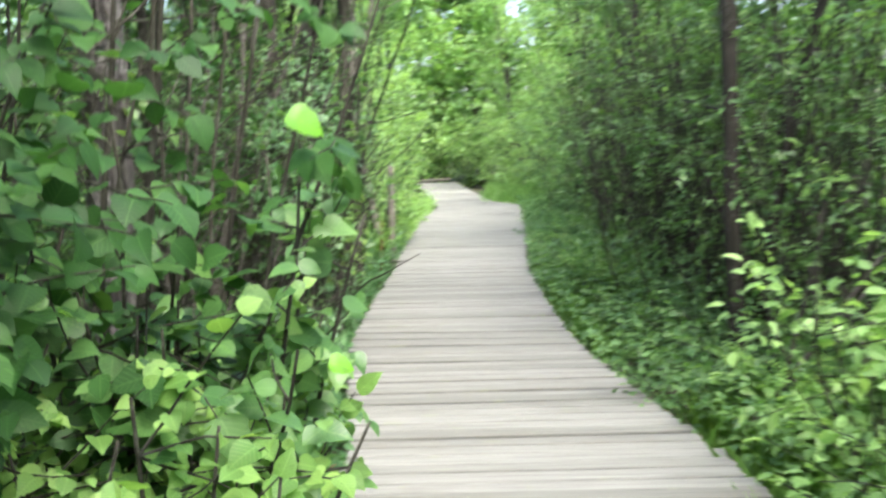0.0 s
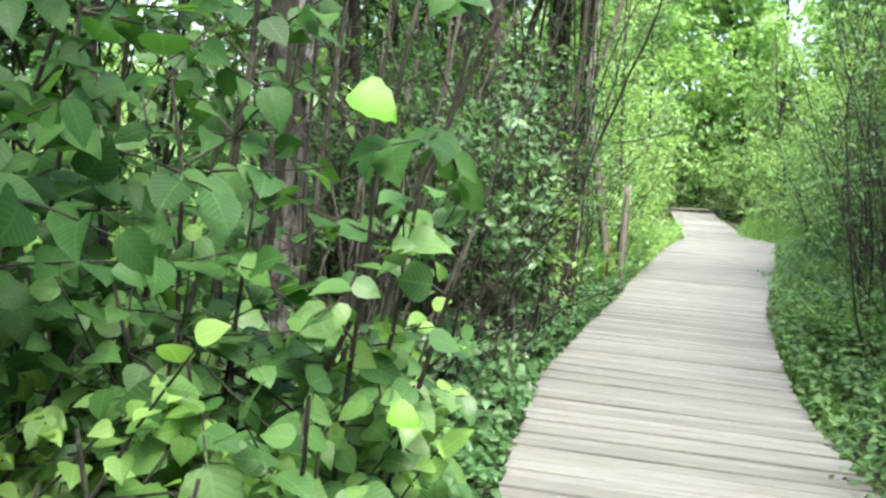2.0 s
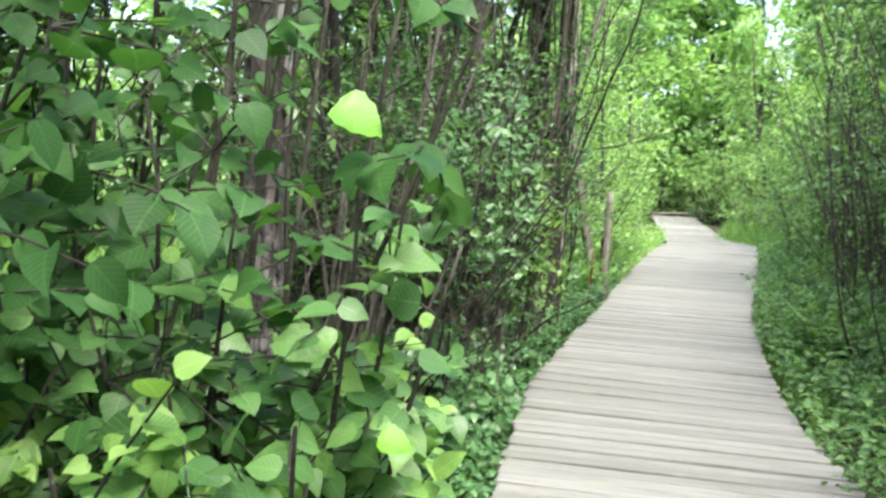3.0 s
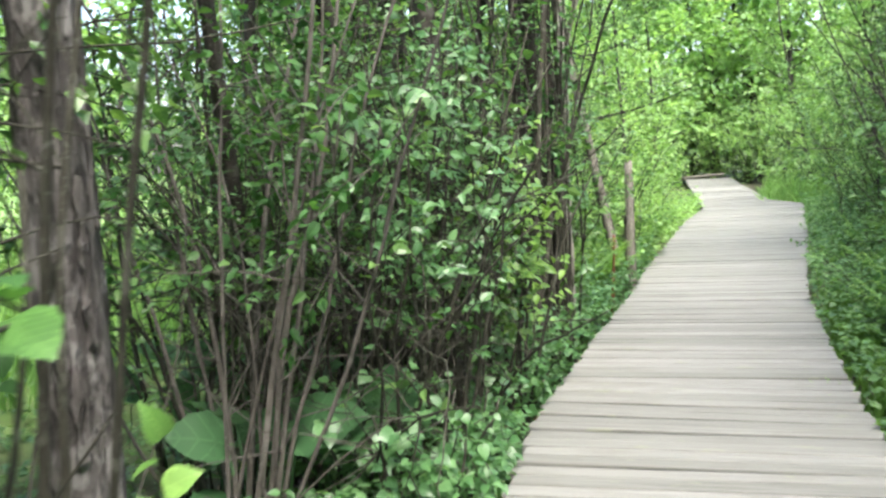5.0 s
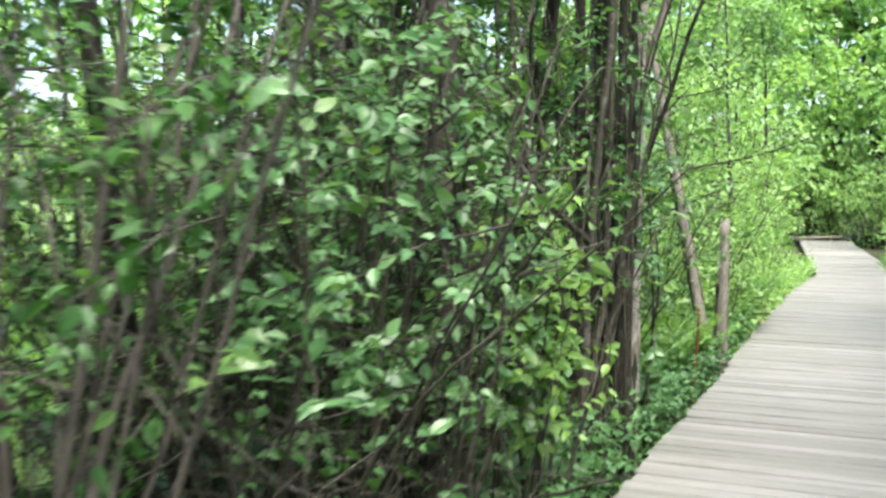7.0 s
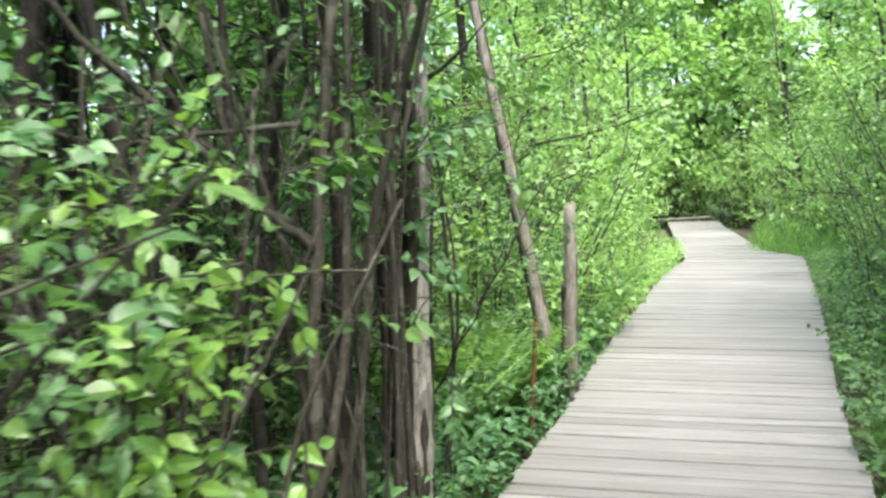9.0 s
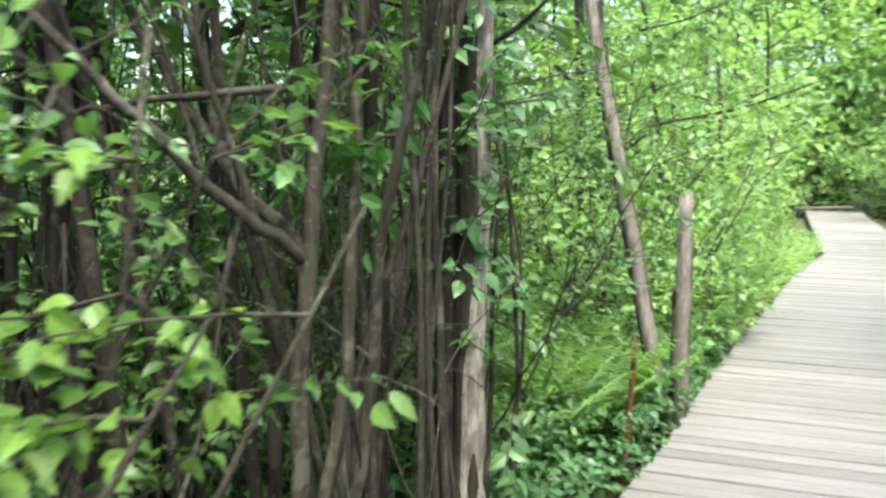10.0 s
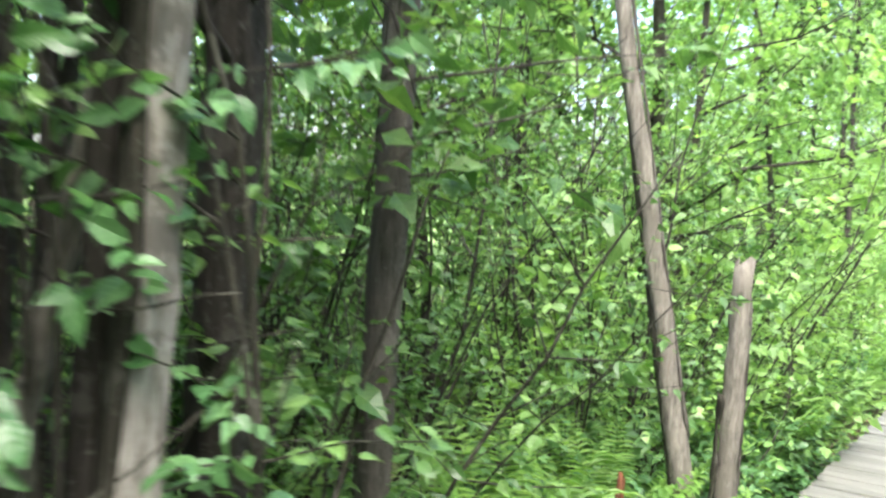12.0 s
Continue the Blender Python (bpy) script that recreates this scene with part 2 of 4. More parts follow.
def leaf_shape(kind):
    """One leaf, one long along y, as verts, faces and uv. 'spray': four flat faces; 'round': broad blade; 'fine': toothed broad blade with stalk."""
    rows = {"spray": [(0.45, 0.5)], "round": [(0.02, 0.26), (0.16, 0.45), (0.38, 0.5), (0.62, 0.39), (0.84, 0.18)], "lance": [(0.16, 0.33), (0.42, 0.46), (0.72, 0.29)],
            "fine": [(0.0, 0.2), (0.05, 0.36), (0.15, 0.46), (0.29, 0.5), (0.44, 0.48), (0.58, 0.42), (0.71, 0.33), (0.83, 0.21), (0.93, 0.09)]}[kind]
    v, uv = [(0, 0, 0)], [(0.5, 0)]
    for k, (y, w) in enumerate(rows):
        w2 = w * (1.06 if k % 2 else 0.95) if kind == "fine" else w
        drop = -0.2 * y * y
        v += [(-w2, y, 0.16 * w + drop), (0, y, drop), (w2, y, 0.16 * w + drop)]
        uv += [(0.5 - w, y), (0.5, y), (0.5 + w, y)]
    v.append((0, 1.0, -0.24))
    uv.append((0.5, 1))
    n, t = len(rows), 3 * len(rows) + 1
    f = [(0, 2, 1), (0, 3, 2)]
    for k in range(n - 1):
        a = 1 + 3 * k
        f += [(a, a + 1, a + 4, a + 3), (a + 1, a + 2, a + 5, a + 4)]
    a = 1 + 3 * (n - 1)
    f += [(a, a + 1, t), (a + 1, a + 2, t)]
    if kind == "fine":
        b = len(v)
        v += [(-0.012, 0, 0), (0.012, 0, 0), (0.01, -0.25, 0.03), (-0.01, -0.25, 0.03)]
        uv += [(0.5, 0.01)] * 4
        f.append((b, b + 1, b + 2, b + 3))
    return np.array(v, float), f, np.array(uv, float)


SHAPES = {k: leaf_shape(k) for k in ("spray", "round", "lance", "fine")}


def leaf_mass(name, places, ways, sizes, mat, shape="spray", width=0.62, flat=0.5, rng=None, face=(0, 0, 1.0)):
    """Many leaves in one mesh: each at its place, pointing along its way, its upper side mostly towards face."""
    rng = rng or G
    v, f, uv = SHAPES[shape]
    n = len(places)
    y = np.asarray(ways, float) + 1e-6
    y /= np.linalg.norm(y, axis=1)[:, None]
    up = rng.normal(0, flat, (n, 3)) + np.array(face)
    x = np.cross(y, up)
    x /= np.linalg.norm(x, axis=1)[:, None] + 1e-9
    z = np.cross(x, y)
    s = np.asarray(sizes, float)[:, None, None]
    w = (width * rng.uniform(0.82, 1.18, n))[:, None, None]
    bend = rng.uniform(0.4, 1.7, n)[:, None, None]
    verts = np.asarray(places)[:, None, :] + s * (v[None, :, 0:1] * w * x[:, None, :] + v[None, :, 1:2] * y[:, None, :] + bend * v[None, :, 2:3] * z[:, None, :])
    k = len(v)
    faces = [tuple(i + b for i in face) for b in range(0, n * k, k) for face in f]
    return raw_mesh(name, verts.reshape(-1, 3), faces, mat, shape == "round", np.tile(uv, (n, 1)))


def leaves_on(lines, per, size, rng, first=0.25, droop=-0.25, spread=0.03):
    """Places, ways and sizes of leaves set in two ranks along twigs, with one at each tip."""
    P, W, S = [], [], []
    for line in lines:
        line = np.asarray(line)
        k = len(line) - 1
        for i, q in enumerate(np.linspace(first, 1.0, per)):
            a = min(int(q * k), k - 1)
            fr = q * k - a
            p = line[a] * (1 - fr) + line[a + 1] * fr
            d = line[a + 1] - line[a]
            d = d / (np.linalg.norm(d) + 1e-9)
            side = np.cross(d, (0, 0, 1.0))
            side /= np.linalg.norm(side) + 1e-6
            out = 0.0 if i == per - 1 else 0.85 if i % 2 else -0.85
            P.append(p + rng.normal(0, spread * 0.6, 3))
            W.append(0.65 * d + out * side + rng.normal(0, 0.3, 3) + np.array([0, 0, droop]))
            S.append(size * rng.uniform(0.6, 1.25))
    return np.array(P), np.array(W), np.array(S)


def shrub(name, label, category, stems, height, lean, leaf, per, twigs, mat, stem_mat, rng, stem_r=0.012, shape="spray", width=0.62,
          bare=0.25, twig_len=0.45, group="", base_r=0.12, jitter=0.1, out=None, at=(0, 0, 0), lift=0.05):
    """A bush: stems fan out of one root, twigs stand off them, leaves sit along the twigs."""
    t = thing(name, label, category, at, group)
    tips, twig_parts = [], []
    for s in range(stems):
        a = rng.uniform(0, 2 * np.pi) if out is None else rng.normal(out, 0.8)
        h = height * rng.uniform(0.7, 1.1)
        b = np.array([math.cos(a), math.sin(a), 0]) * base_r * rng.uniform(0.3, 1)
        b[2] = -0.05
        line = wander(b, (math.cos(a) * lean * rng.uniform(0.4, 1.3), math.sin(a) * lean * rng.uniform(0.4, 1.3), 1), h, 10, jitter, rng, lift)
        r = stem_r * rng.uniform(0.6, 1.3)
        part("stem", raw_mesh("stem", *tube(line, np.linspace(r, r * 0.25, 11), 6, 0.08, s), stem_mat), t)
        for q in range(twigs):
            f = rng.uniform(bare, 1.0)
            k = min(int(f * 10), 9)
            d = line[k + 1] - line[k]
            d /= np.linalg.norm(d)
            way = 0.5 * d + rng.normal(0, 0.7, 3) * np.array([1, 1, 0.45])
            tw = wander(line[k], way, twig_len * rng.uniform(0.5, 1.2), 4, 0.14, rng, 0.0)
            twig_parts.append(tube(tw[::2], np.linspace(r * 0.32, r * 0.1 + 0.0008, 3), 3, 0, q, False))
            tips.append(tw)
    part("branchwork", raw_mesh("branchwork", *join(twig_parts), stem_mat), t)["kind"] = "stuff"
    if per:
        part("foliage", leaf_mass("foliage", *leaves_on(tips, per, leaf, rng), mat, shape, width, 0.5, rng), t)["kind"] = "stuff"
    return t


def tree(name, label, height, radius, rng, bark, leaf_mat, leaf=0.08, limbs=14, per=9, twigs=9, crown_from=0.35, lean=0.06, reach=1.5, shape="spray",
         width=0.62, group="", at=(0, 0, 0), sides=9, rough=0.06):
    """A tree: one tapered, slightly crooked trunk, limbs with twigs, and a loose crown of leaves."""
    t = thing(name, label, "tree", at, group)
    line = wander((0, 0, -0.1), (rng.normal(0, lean), rng.normal(0, lean), 1), height, 16, 0.035, rng, 0.01)
    rad = radius * np.linspace(1, 0.22, 17) ** 0.9
    rad[0] *= 1.35
    rad[1] *= 1.08
    part("trunk", raw_mesh("trunk", *tube(line, rad, sides, rough, 3), bark), t)
    tips, tw_parts = [], []
    for b in range(limbs):
        f = crown_from + (1 - crown_from) * (b + rng.uniform(0, 1)) / limbs
        k = min(int(f * 16), 15)
        a = rng.uniform(0, 2 * np.pi)
        l = reach * (1.15 - 0.65 * f) * rng.uniform(0.6, 1.2)
        li = wander(line[k], (math.cos(a), math.sin(a), rng.uniform(0.05, 0.7)), l, 7, 0.13, rng, 0.02)
        part("limb", raw_mesh("limb", *tube(li, np.linspace(rad[k] * 0.4, 0.004, 8), 6, 0.05, b), bark), t)
        for q in range(twigs):
            k2 = rng.integers(1, 7)
            way = (li[k2 + 1] - li[k2]) / l * 5 + rng.normal(0, 0.7, 3)
            tw = wander(li[k2], way, l * rng.uniform(0.25, 0.55), 4, 0.15, rng, -0.03)
            tw_parts.append(tube(tw[::2], np.linspace(0.005, 0.0015, 3), 3, 0, q, False))
            tips.append(tw)
    part("branchwork", raw_mesh("branchwork", *join(tw_parts), bark), t)["kind"] = "stuff"
    part("crown", leaf_mass("crown", *leaves_on(tips, per, leaf, rng, 0.15, -0.3, leaf * 0.8), leaf_mat, shape, width, 0.55, rng), t)["kind"] = "stuff"
    return t


def put(ob, x, y, z=-0.3, turn=0.0, size=1.0):
    return copy_thing(ob, pose(x, y, z, 0, 0, turn) @ Matrix.Scale(size, 4))


# ---- ground ----
LEFT = ((0.62, -12), (0.55, -4.2), (0.5, -3.3), (0.27, -1.75), (0.0, 0.0), (-0.1, 2.5), (-0.15, 4.6), (-0.3, 7.3), (-0.38, 10), (-0.5, 14), (-0.45, 18), (-0.95, 22), (-1.9, 30), (-2.6, 36))
RIGHT = ((2.6, -12), (2.5, -4.2), (2.42, -3.5), (2.1, -1.65), (1.87, -0.5), (1.74, 1), (1.6, 3.3), (1.54, 4.8), (1.57, 7.2), (1.63, 10), (1.66, 18.2), (0.94, 19.8), (-0.2, 29.5), (-0.9, 36))


def edge(rows, y):
    for (x0, y0), (x1, y1) in zip(rows, rows[1:]):
        if y <= y1:
            return x0 + (x1 - x0) * (y - y0) / (y1 - y0)
    return rows[-1][0]


def ground_height(x, y):
    return -0.3 + 0.05 * noise.noise((x * 0.5, y * 0.5, 0)) + 0.02 * noise.noise((x * 2.3, y * 2.3, 4))


def build_ground():
    fine = np.concatenate(([-900, -300, -100, -50, -30, -20], np.arange(-14, 14.1, 0.35), [20, 30, 50, 100, 300, 900]))
    far = np.concatenate(([-900, -300, -100, -40, -25], np.arange(-13, 40.1, 0.4), [50, 80, 150, 400, 900]))
    v = [(x, y, ground_height(x, y)) for y in far for x in fine]
    n = len(fine)
    f = [(j * n + i, j * n + i + 1, (j + 1) * n + i + 1, (j + 1) * n + i) for j in range(len(far) - 1) for i in range(n - 1)]
    tagged(new("ground", raw_mesh("ground", v, f, M_SOIL)), "dark damp forest soil with leaf litter", "ground", kind="structure")


build_ground()


# ---- broad-leaved bushes beside the boardwalk's near end ----
def leaf_variants(mat, count, rng):
    v, f, uv = SHAPES["fine"]
    made = []
    for k in range(count):
        w = v.copy()
        w[:, 0] *= rng.uniform(0.84, 1.04)
        w[:, 2] = w[:, 2] * rng.uniform(0.2, 1.4) + 0.06 * np.sin(w[:, 1] * 5 + k) * np.abs(w[:, 0]) + 0.02 * rng.normal(0, 1, len(v)) * (np.abs(w[:, 0]) > 0.1)
        made.append(raw_mesh("leaf", w, f, mat, True, uv))
    return made


def leaf_pose(p, way, size, rng, flat=0.45, face=(0, 0, 1.0)):
    y = Vector(way).normalized()
    x = y.cross(Vector(face) + Vector((rng.normal(0, flat), rng.normal(0, flat), 0))).normalized()
    m = Matrix((x, y, x.cross(y))).transposed().to_4x4()
    return Matrix.Translation(p) @ m @ Matrix.Scale(size, 4)


OPEN_SIDE = (0.3, -0.4, 0.8)


def broad_bush(at, stems, height, out, fan, lean, twigs, per, seed, single, label, leaf=0.1, low=0.12, mat=None, shape="round"):
    rng = np.random.default_rng(seed)
    t = thing("broadleaf_bush", label, "bush", at, "broadleaf bushes")
    size = 0.07 if leaf == 0.095 and not single else leaf
    tips, tw = [], []
    for s in range(stems):
        a = out + fan * (s / max(1, stems - 1) - 0.5) + rng.normal(0, 0.12)
        le = lean * rng.uniform(0.5, 1.3)
        line = wander((0.12 * math.cos(a), 0.12 * math.sin(a), -0.05), (le * math.cos(a), le * math.sin(a), 1), height * rng.uniform(0.7, 1.15), 10, 0.07, rng, 0.0)
        part("stem", raw_mesh("stem", *tube(line, np.linspace(0.013, 0.004, 11), 7, 0.06, s), M_STEM), t)
        for q in range(twigs):
            f = low + (1 - low) * (q + rng.uniform(0, 1)) / twigs
            k = min(int(f * 10), 9)
            way = np.array([math.cos(out), math.sin(out), 0]) * 0.55 + rng.normal(0, 0.55, 3) * np.array([1, 1, 0.5]) + np.array([0, 0, 0.15])
            l = wander(line[k], way, rng.uniform(0.2, 0.5), 4, 0.12, rng, -0.03)
            if at[0] + l[-1][0] > edge(LEFT, at[1] + l[-1][1]) + (0.28 if at[1] + l[-1][1] < -4.62 else 0.1 if leaf > 0.09 and at[1] > -3 else 0.0):
                continue
            tw.append(tube(l, np.linspace(0.0042, 0.0018, 5), 5, 0, q, False))
            tips.append(l)
    part("branchwork", raw_mesh("branchwork", *join(tw), M_STEM), t)["kind"] = "stuff"
    P, W, S = leaves_on(tips, per, size, rng, 0.2, -0.3, 0.01)
    if single:
        kinds = leaf_variants(M_BIG, 6, rng)
        for k in range(len(P)):
            part("leaf", kinds[k % 6], t, m=leaf_pose(P[k], W[k], S[k], rng, 0.4, OPEN_SIDE))
    else:
        part("foliage", leaf_mass("foliage", P, W, S, mat or M_BIGS, shape, 0.86 if shape == "round" else 0.62, 0.42, rng, OPEN_SIDE), t)["kind"] = "stuff"
    return t


BUSH = "broadleaf bush with large round toothed green leaves leaning over the boardwalk"
near_bush = broad_bush((0.18, -4.85, -0.3), 6, 2.05, -1.2, 2.8, 0.22, 14, 4, 21, True, BUSH, 0.092, 0.5)
# two leaves whose backlit look comes from their painted colour
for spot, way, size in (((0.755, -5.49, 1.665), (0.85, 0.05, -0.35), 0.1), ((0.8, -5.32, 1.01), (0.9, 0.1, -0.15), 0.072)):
    part("leaf", leaf_variants(M_YELLOW, 1, np.random.default_rng(5))[0], near_bush, "yellow-green leaf coloured as if backlit",
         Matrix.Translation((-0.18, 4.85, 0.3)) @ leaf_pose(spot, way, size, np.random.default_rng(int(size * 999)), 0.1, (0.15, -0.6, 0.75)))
PALE_BUSH = "low broadleaf bush with pale round leaves against the boardwalk"
for k, (x, y, stems, tall, out, fan, lean, twigs, per, leaf, low, label) in enumerate((
    (-0.25, -5.4, 6, 2.5, -0.6, 4.0, 0.28, 15, 7, 0.088, 0.72, BUSH),
    (-0.75, -4.7, 5, 2.8, -0.8, 4.0, 0.28, 24, 7, 0.088, 0.12, BUSH),
    (0.16, -5.2, 8, 1.3, -0.4, 5.0, 0.45, 14, 7, 0.074, 0.2, PALE_BUSH),
    (0.1, -4.1, 8, 1.3, -0.6, 5.0, 0.4, 13, 7, 0.07, 0.2, PALE_BUSH),
    (0.32, -5.0, 7, 1.75, -0.4, 2.2, 0.08, 18, 7, 0.08, 0.52, "broadleaf bush with fresh leaves reaching over the boardwalk"),
    (0.12, -4.4, 6, 1.5, -0.5, 2.4, 0.08, 12, 7, 0.08, 0.4, "broadleaf bush with fresh leaves reaching over the boardwalk"),
    (0.3, -5.85, 8, 1.4, -0.6, 5.0, 0.28, 14, 7, 0.056, 0.45, PALE_BUSH),
    (-0.05, -5.95, 8, 1.4, -0.6, 5.0, 0.3, 16, 7, 0.056, 0.45, PALE_BUSH),
    (0.36, -5.55, 8, 1.42, -0.6, 5.0, 0.28, 15, 7, 0.056, 0.35, PALE_BUSH),
    (-0.35, -5.8, 8, 1.45, -0.6, 5.0, 0.3, 16, 7, 0.06, 0.35, PALE_BUSH),
    (0.34, -5.25, 7, 0.95, -0.5, 5.0, 0.35, 11, 7, 0.066, 0.3, PALE_BUSH),
    (0.3, -4.75, 7, 1.0, -0.5, 5.0, 0.35, 11, 7, 0.066, 0.3, PALE_BUSH),
    (-0.14, -1.7, 8, 0.98, -0.5, 5.0, 0.35, 10, 7, 0.062, 0.3, PALE_BUSH),
    (-0.22, -1.05, 8, 0.92, -0.5, 5.0, 0.35, 10, 7, 0.062, 0.3, PALE_BUSH),
    (-0.4, -0.35, 8, 0.85, -0.5, 5.0, 0.35, 9, 7, 0.062, 0.3, PALE_BUSH),
    (-0.32, 0.5, 9, 1.95, -0.9, 3.2, 0.14, 11, 9, 0.095, 0.62, "bush with arching sprays of large fresh green leaves"),
    (-0.45, 1.0, 6, 0.75, -0.6, 3.0, 0.4, 7, 7, 0.085, 0.4, "low bush with sprays of fresh green leaves by dark stems"),
    (-0.45, 2.9, 5, 2.9, -0.8, 3.0, 0.12, 12, 9, 0.068, 0.5, "thin bush with drooping pointed leaves before dark trunks"),
    (-1.8, -3.3, 6, 3.6, -0.8, 5.0, 0.25, 26, 7, 0.088, 0.2, BUSH),
    (-1.1, -5.7, 5, 2.6, -0.4, 5.0, 0.32, 22, 7, 0.09, 0.12, BUSH),
    (-0.5, -3.9, 7, 1.6, -0.6, 5.0, 0.36, 13, 6, 0.085, 0.15, "low broadleaf bush below a rough-barked trunk"),
    (-1.3, -4.3, 5, 2.9, -0.6, 5.0, 0.3, 22, 7, 0.09, 0.12, "tall broadleaf bush with round green leaves behind the boardwalk edge"),
    (-2.2, -5.2, 5, 2.9, -0.3, 6.0, 0.3, 22, 7, 0.09, 0.12, BUSH),
    (-1.6, -7.0, 8, 2.6, -0.3, 6.0, 0.3, 14, 7, 0.09, 0.12, BUSH),
    (-0.35, -0.8, 7, 2.5, -0.3, 3.0, 0.16, 16, 9, 0.063, 0.5, "tall thin bush with scattered pale green leaves beside the boardwalk"),
    (-0.6, -0.1, 6, 2.8, -0.5, 4.0, 0.22, 16, 9, 0.06, 0.45, "tall thin bush with pale green leaves beside the boardwalk"))):
    broad_bush((x, y, -0.3), stems, tall, out, fan, lean, twigs, per, 300 + k, False, label, leaf, low, M_BIGMID if leaf == 0.08 else M_SPRAY if leaf == 0.095 else M_PALELEAF if tall < 1.5 and y < -3 else M_GREY if y > -3 else M_BIGS, "lance" if y > -3 and leaf != 0.062 else "round")


# ---- standing trunks on the near side ----
def trunk_thing(name, label, base, top, r0, r1, mat, seed, category="tree", sides=16, rings=26, rough=0.05, bend=0.03, ragged=False, limbs=0, group=""):
    """A single trunk from base to top, crooked by bend; ragged: its upper end is broken off in splinters."""
    rng = np.random.default_rng(seed)
    t = thing(name, label, category, base, group)
    q = np.linspace(0, 1, rings)[:, None]
    line = q * (np.array(top) - np.array(base))[None, :]
    w = np.cumsum(rng.normal(0, bend / 8, (rings, 3)), axis=0)
    w -= q * w[-1]
    w[:, 2] = 0
    line = line + w
    rad = np.linspace(r0, r1, rings)
    rad[:3] *= (1.3, 1.14, 1.05)
    v, f = tube(line, rad, sides, rough, seed)
    if ragged:
        v[-sides:, 2] += rng.uniform(-0.01, 0.11, sides)
        f = f[:-1] + [tuple(range(len(v) - sides, len(v)))]
    part("trunk", raw_mesh("trunk", v, f, mat), t)
    for k in range(limbs):
        i = int(rng.integers(rings // 3, rings - 2))
        a = rng.uniform(0, 6.28)
        li = wander(line[i], (math.cos(a), math.sin(a), rng.uniform(0.1, 0.8)), rng.uniform(0.4, 1.3), 6, 0.13, rng)
        part("limb", raw_mesh("limb", *tube(li, np.linspace(rad[i] * 0.3, 0.003, 7), 6, 0.05, k), mat), t)
    return t


rough_tree = trunk_thing("rough_barked_tree", "straight tree trunk with plated grey-brown bark among broadleaf bushes", (-0.79, -2.8, -0.35), (-0.75, -2.85, 6.5), 0.122, 0.09, M_BARK, 31, rough=0.04, rings=70, sides=26, bend=0.012)
trunk_thing("dark_tree", "dark slender tree trunk with a mossy foot", (-0.5, 0.25, -0.35), (-0.75, 0.3, 5.5), 0.075, 0.04, M_DARKSTEM, 32)
trunk_thing("dead_stump", "short dark rotten stump hidden in leaves", (-0.35, -0.35, -0.35), (-0.4, -0.3, 0.55), 0.1, 0.07, M_DARKSTEM, 33, "stump", ragged=True, rough=0.12)
pale_tree = trunk_thing("pale_tree", "tree trunk with bark peeled off its pale face", (-0.337, 2.59, -0.35), (-0.247, 2.62, 5.5), 0.051, 0.04, M_PEEL, 34, rough=0.1, rings=60, sides=20, bend=0.018)


def bark_strip(parent, rise, r0, mid, half, seed, lean=(0.0154, 0.0051), mat=None, taper=0.04):
    """A ragged curved sheet of old bark left on a peeled trunk; rise: from and to heights, mid and half: the angles it covers."""
    rng = np.random.default_rng(seed)
    rings, cols, v, f = 30, 9, [], []
    for i in range(rings):
        z = rise[0] + (rise[1] - rise[0]) * i / (rings - 1)
        hw = half * (0.75 + 0.35 * math.sin(i * 0.7 + seed) + rng.normal(0, 0.1))
        c = np.array(lean) * z
        for j in range(cols):
            a = mid + hw * (2 * j / (cols - 1) - 1)
            e = 0.011 + rng.normal(0, 0.0025) - (0.007 if j in (0, cols - 1) else 0)
            q = r0 * (1 - taper * z) + e
            v.append((c[0] + q * math.cos(a), c[1] + q * math.sin(a), z))
    for i in range(rings - 1):
        for j in range(cols - 1):
            k = i * cols + j
            f.append((k, k + 1, k + cols + 1, k + cols))
    ob = part("bark_strip", raw_mesh("bark_strip", v, f, mat or M_STEM), parent, "furrowed dark bark still clinging to the trunk")
    sol = ob.modifiers.new("thickness", "SOLIDIFY")
    sol.thickness = 0.006


for k in range(9):
    low = 0.25 + 0.37 * ((k * 5) % 9)
    bark_strip(rough_tree, (low, low + 0.55 + 0.12 * (k % 3)), 0.121, -2.1 + 0.29 * k, 0.2 + 0.04 * (k % 2), 60 + k, (0.0058, -0.0073), M_BARK, 0.04)
bark_strip(pale_tree, (0.0, 5.6), 0.052, -2.3, 1.25, 1)
bark_strip(pale_tree, (0.1, 0.9), 0.055, -0.9, 0.3, 3)
trunk_thing("dark_tree", "furrowed dark trunk standing against a peeled pale trunk", (-0.41, 2.55, -0.35), (-0.355, 2.62, 5.5), 0.033, 0.024, M_DARKSTEM, 35, rough=0.1, rings=50, limbs=3, bend=0.015)
trunk_thing("dark_tree", "black-brown trunk behind a peeled pale trunk", (-0.6, 3.1, -0.35), (-0.75, 3.1, 6), 0.075, 0.05, M_DARKSTEM, 36, rough=0.08, rings=40, limbs=4)
trunk_thing("grey_tree", "slender leaning trunk with smooth silver-grey bark", (-1.05, 2.6, -0.35), (0.2, 2.62, 4.0), 0.031, 0.021, M_PALE, 135, rough=0.05, rings=40, bend=0.03, limbs=2)
trunk_thing("brown_tree", "straight brown trunk with bare side branches in green bushes", (-1.1, 4.3, -0.35), (-1.05, 4.3, 6), 0.072, 0.05, M_GREYWOOD, 136, rough=0.05, rings=40, bend=0.015, limbs=3)
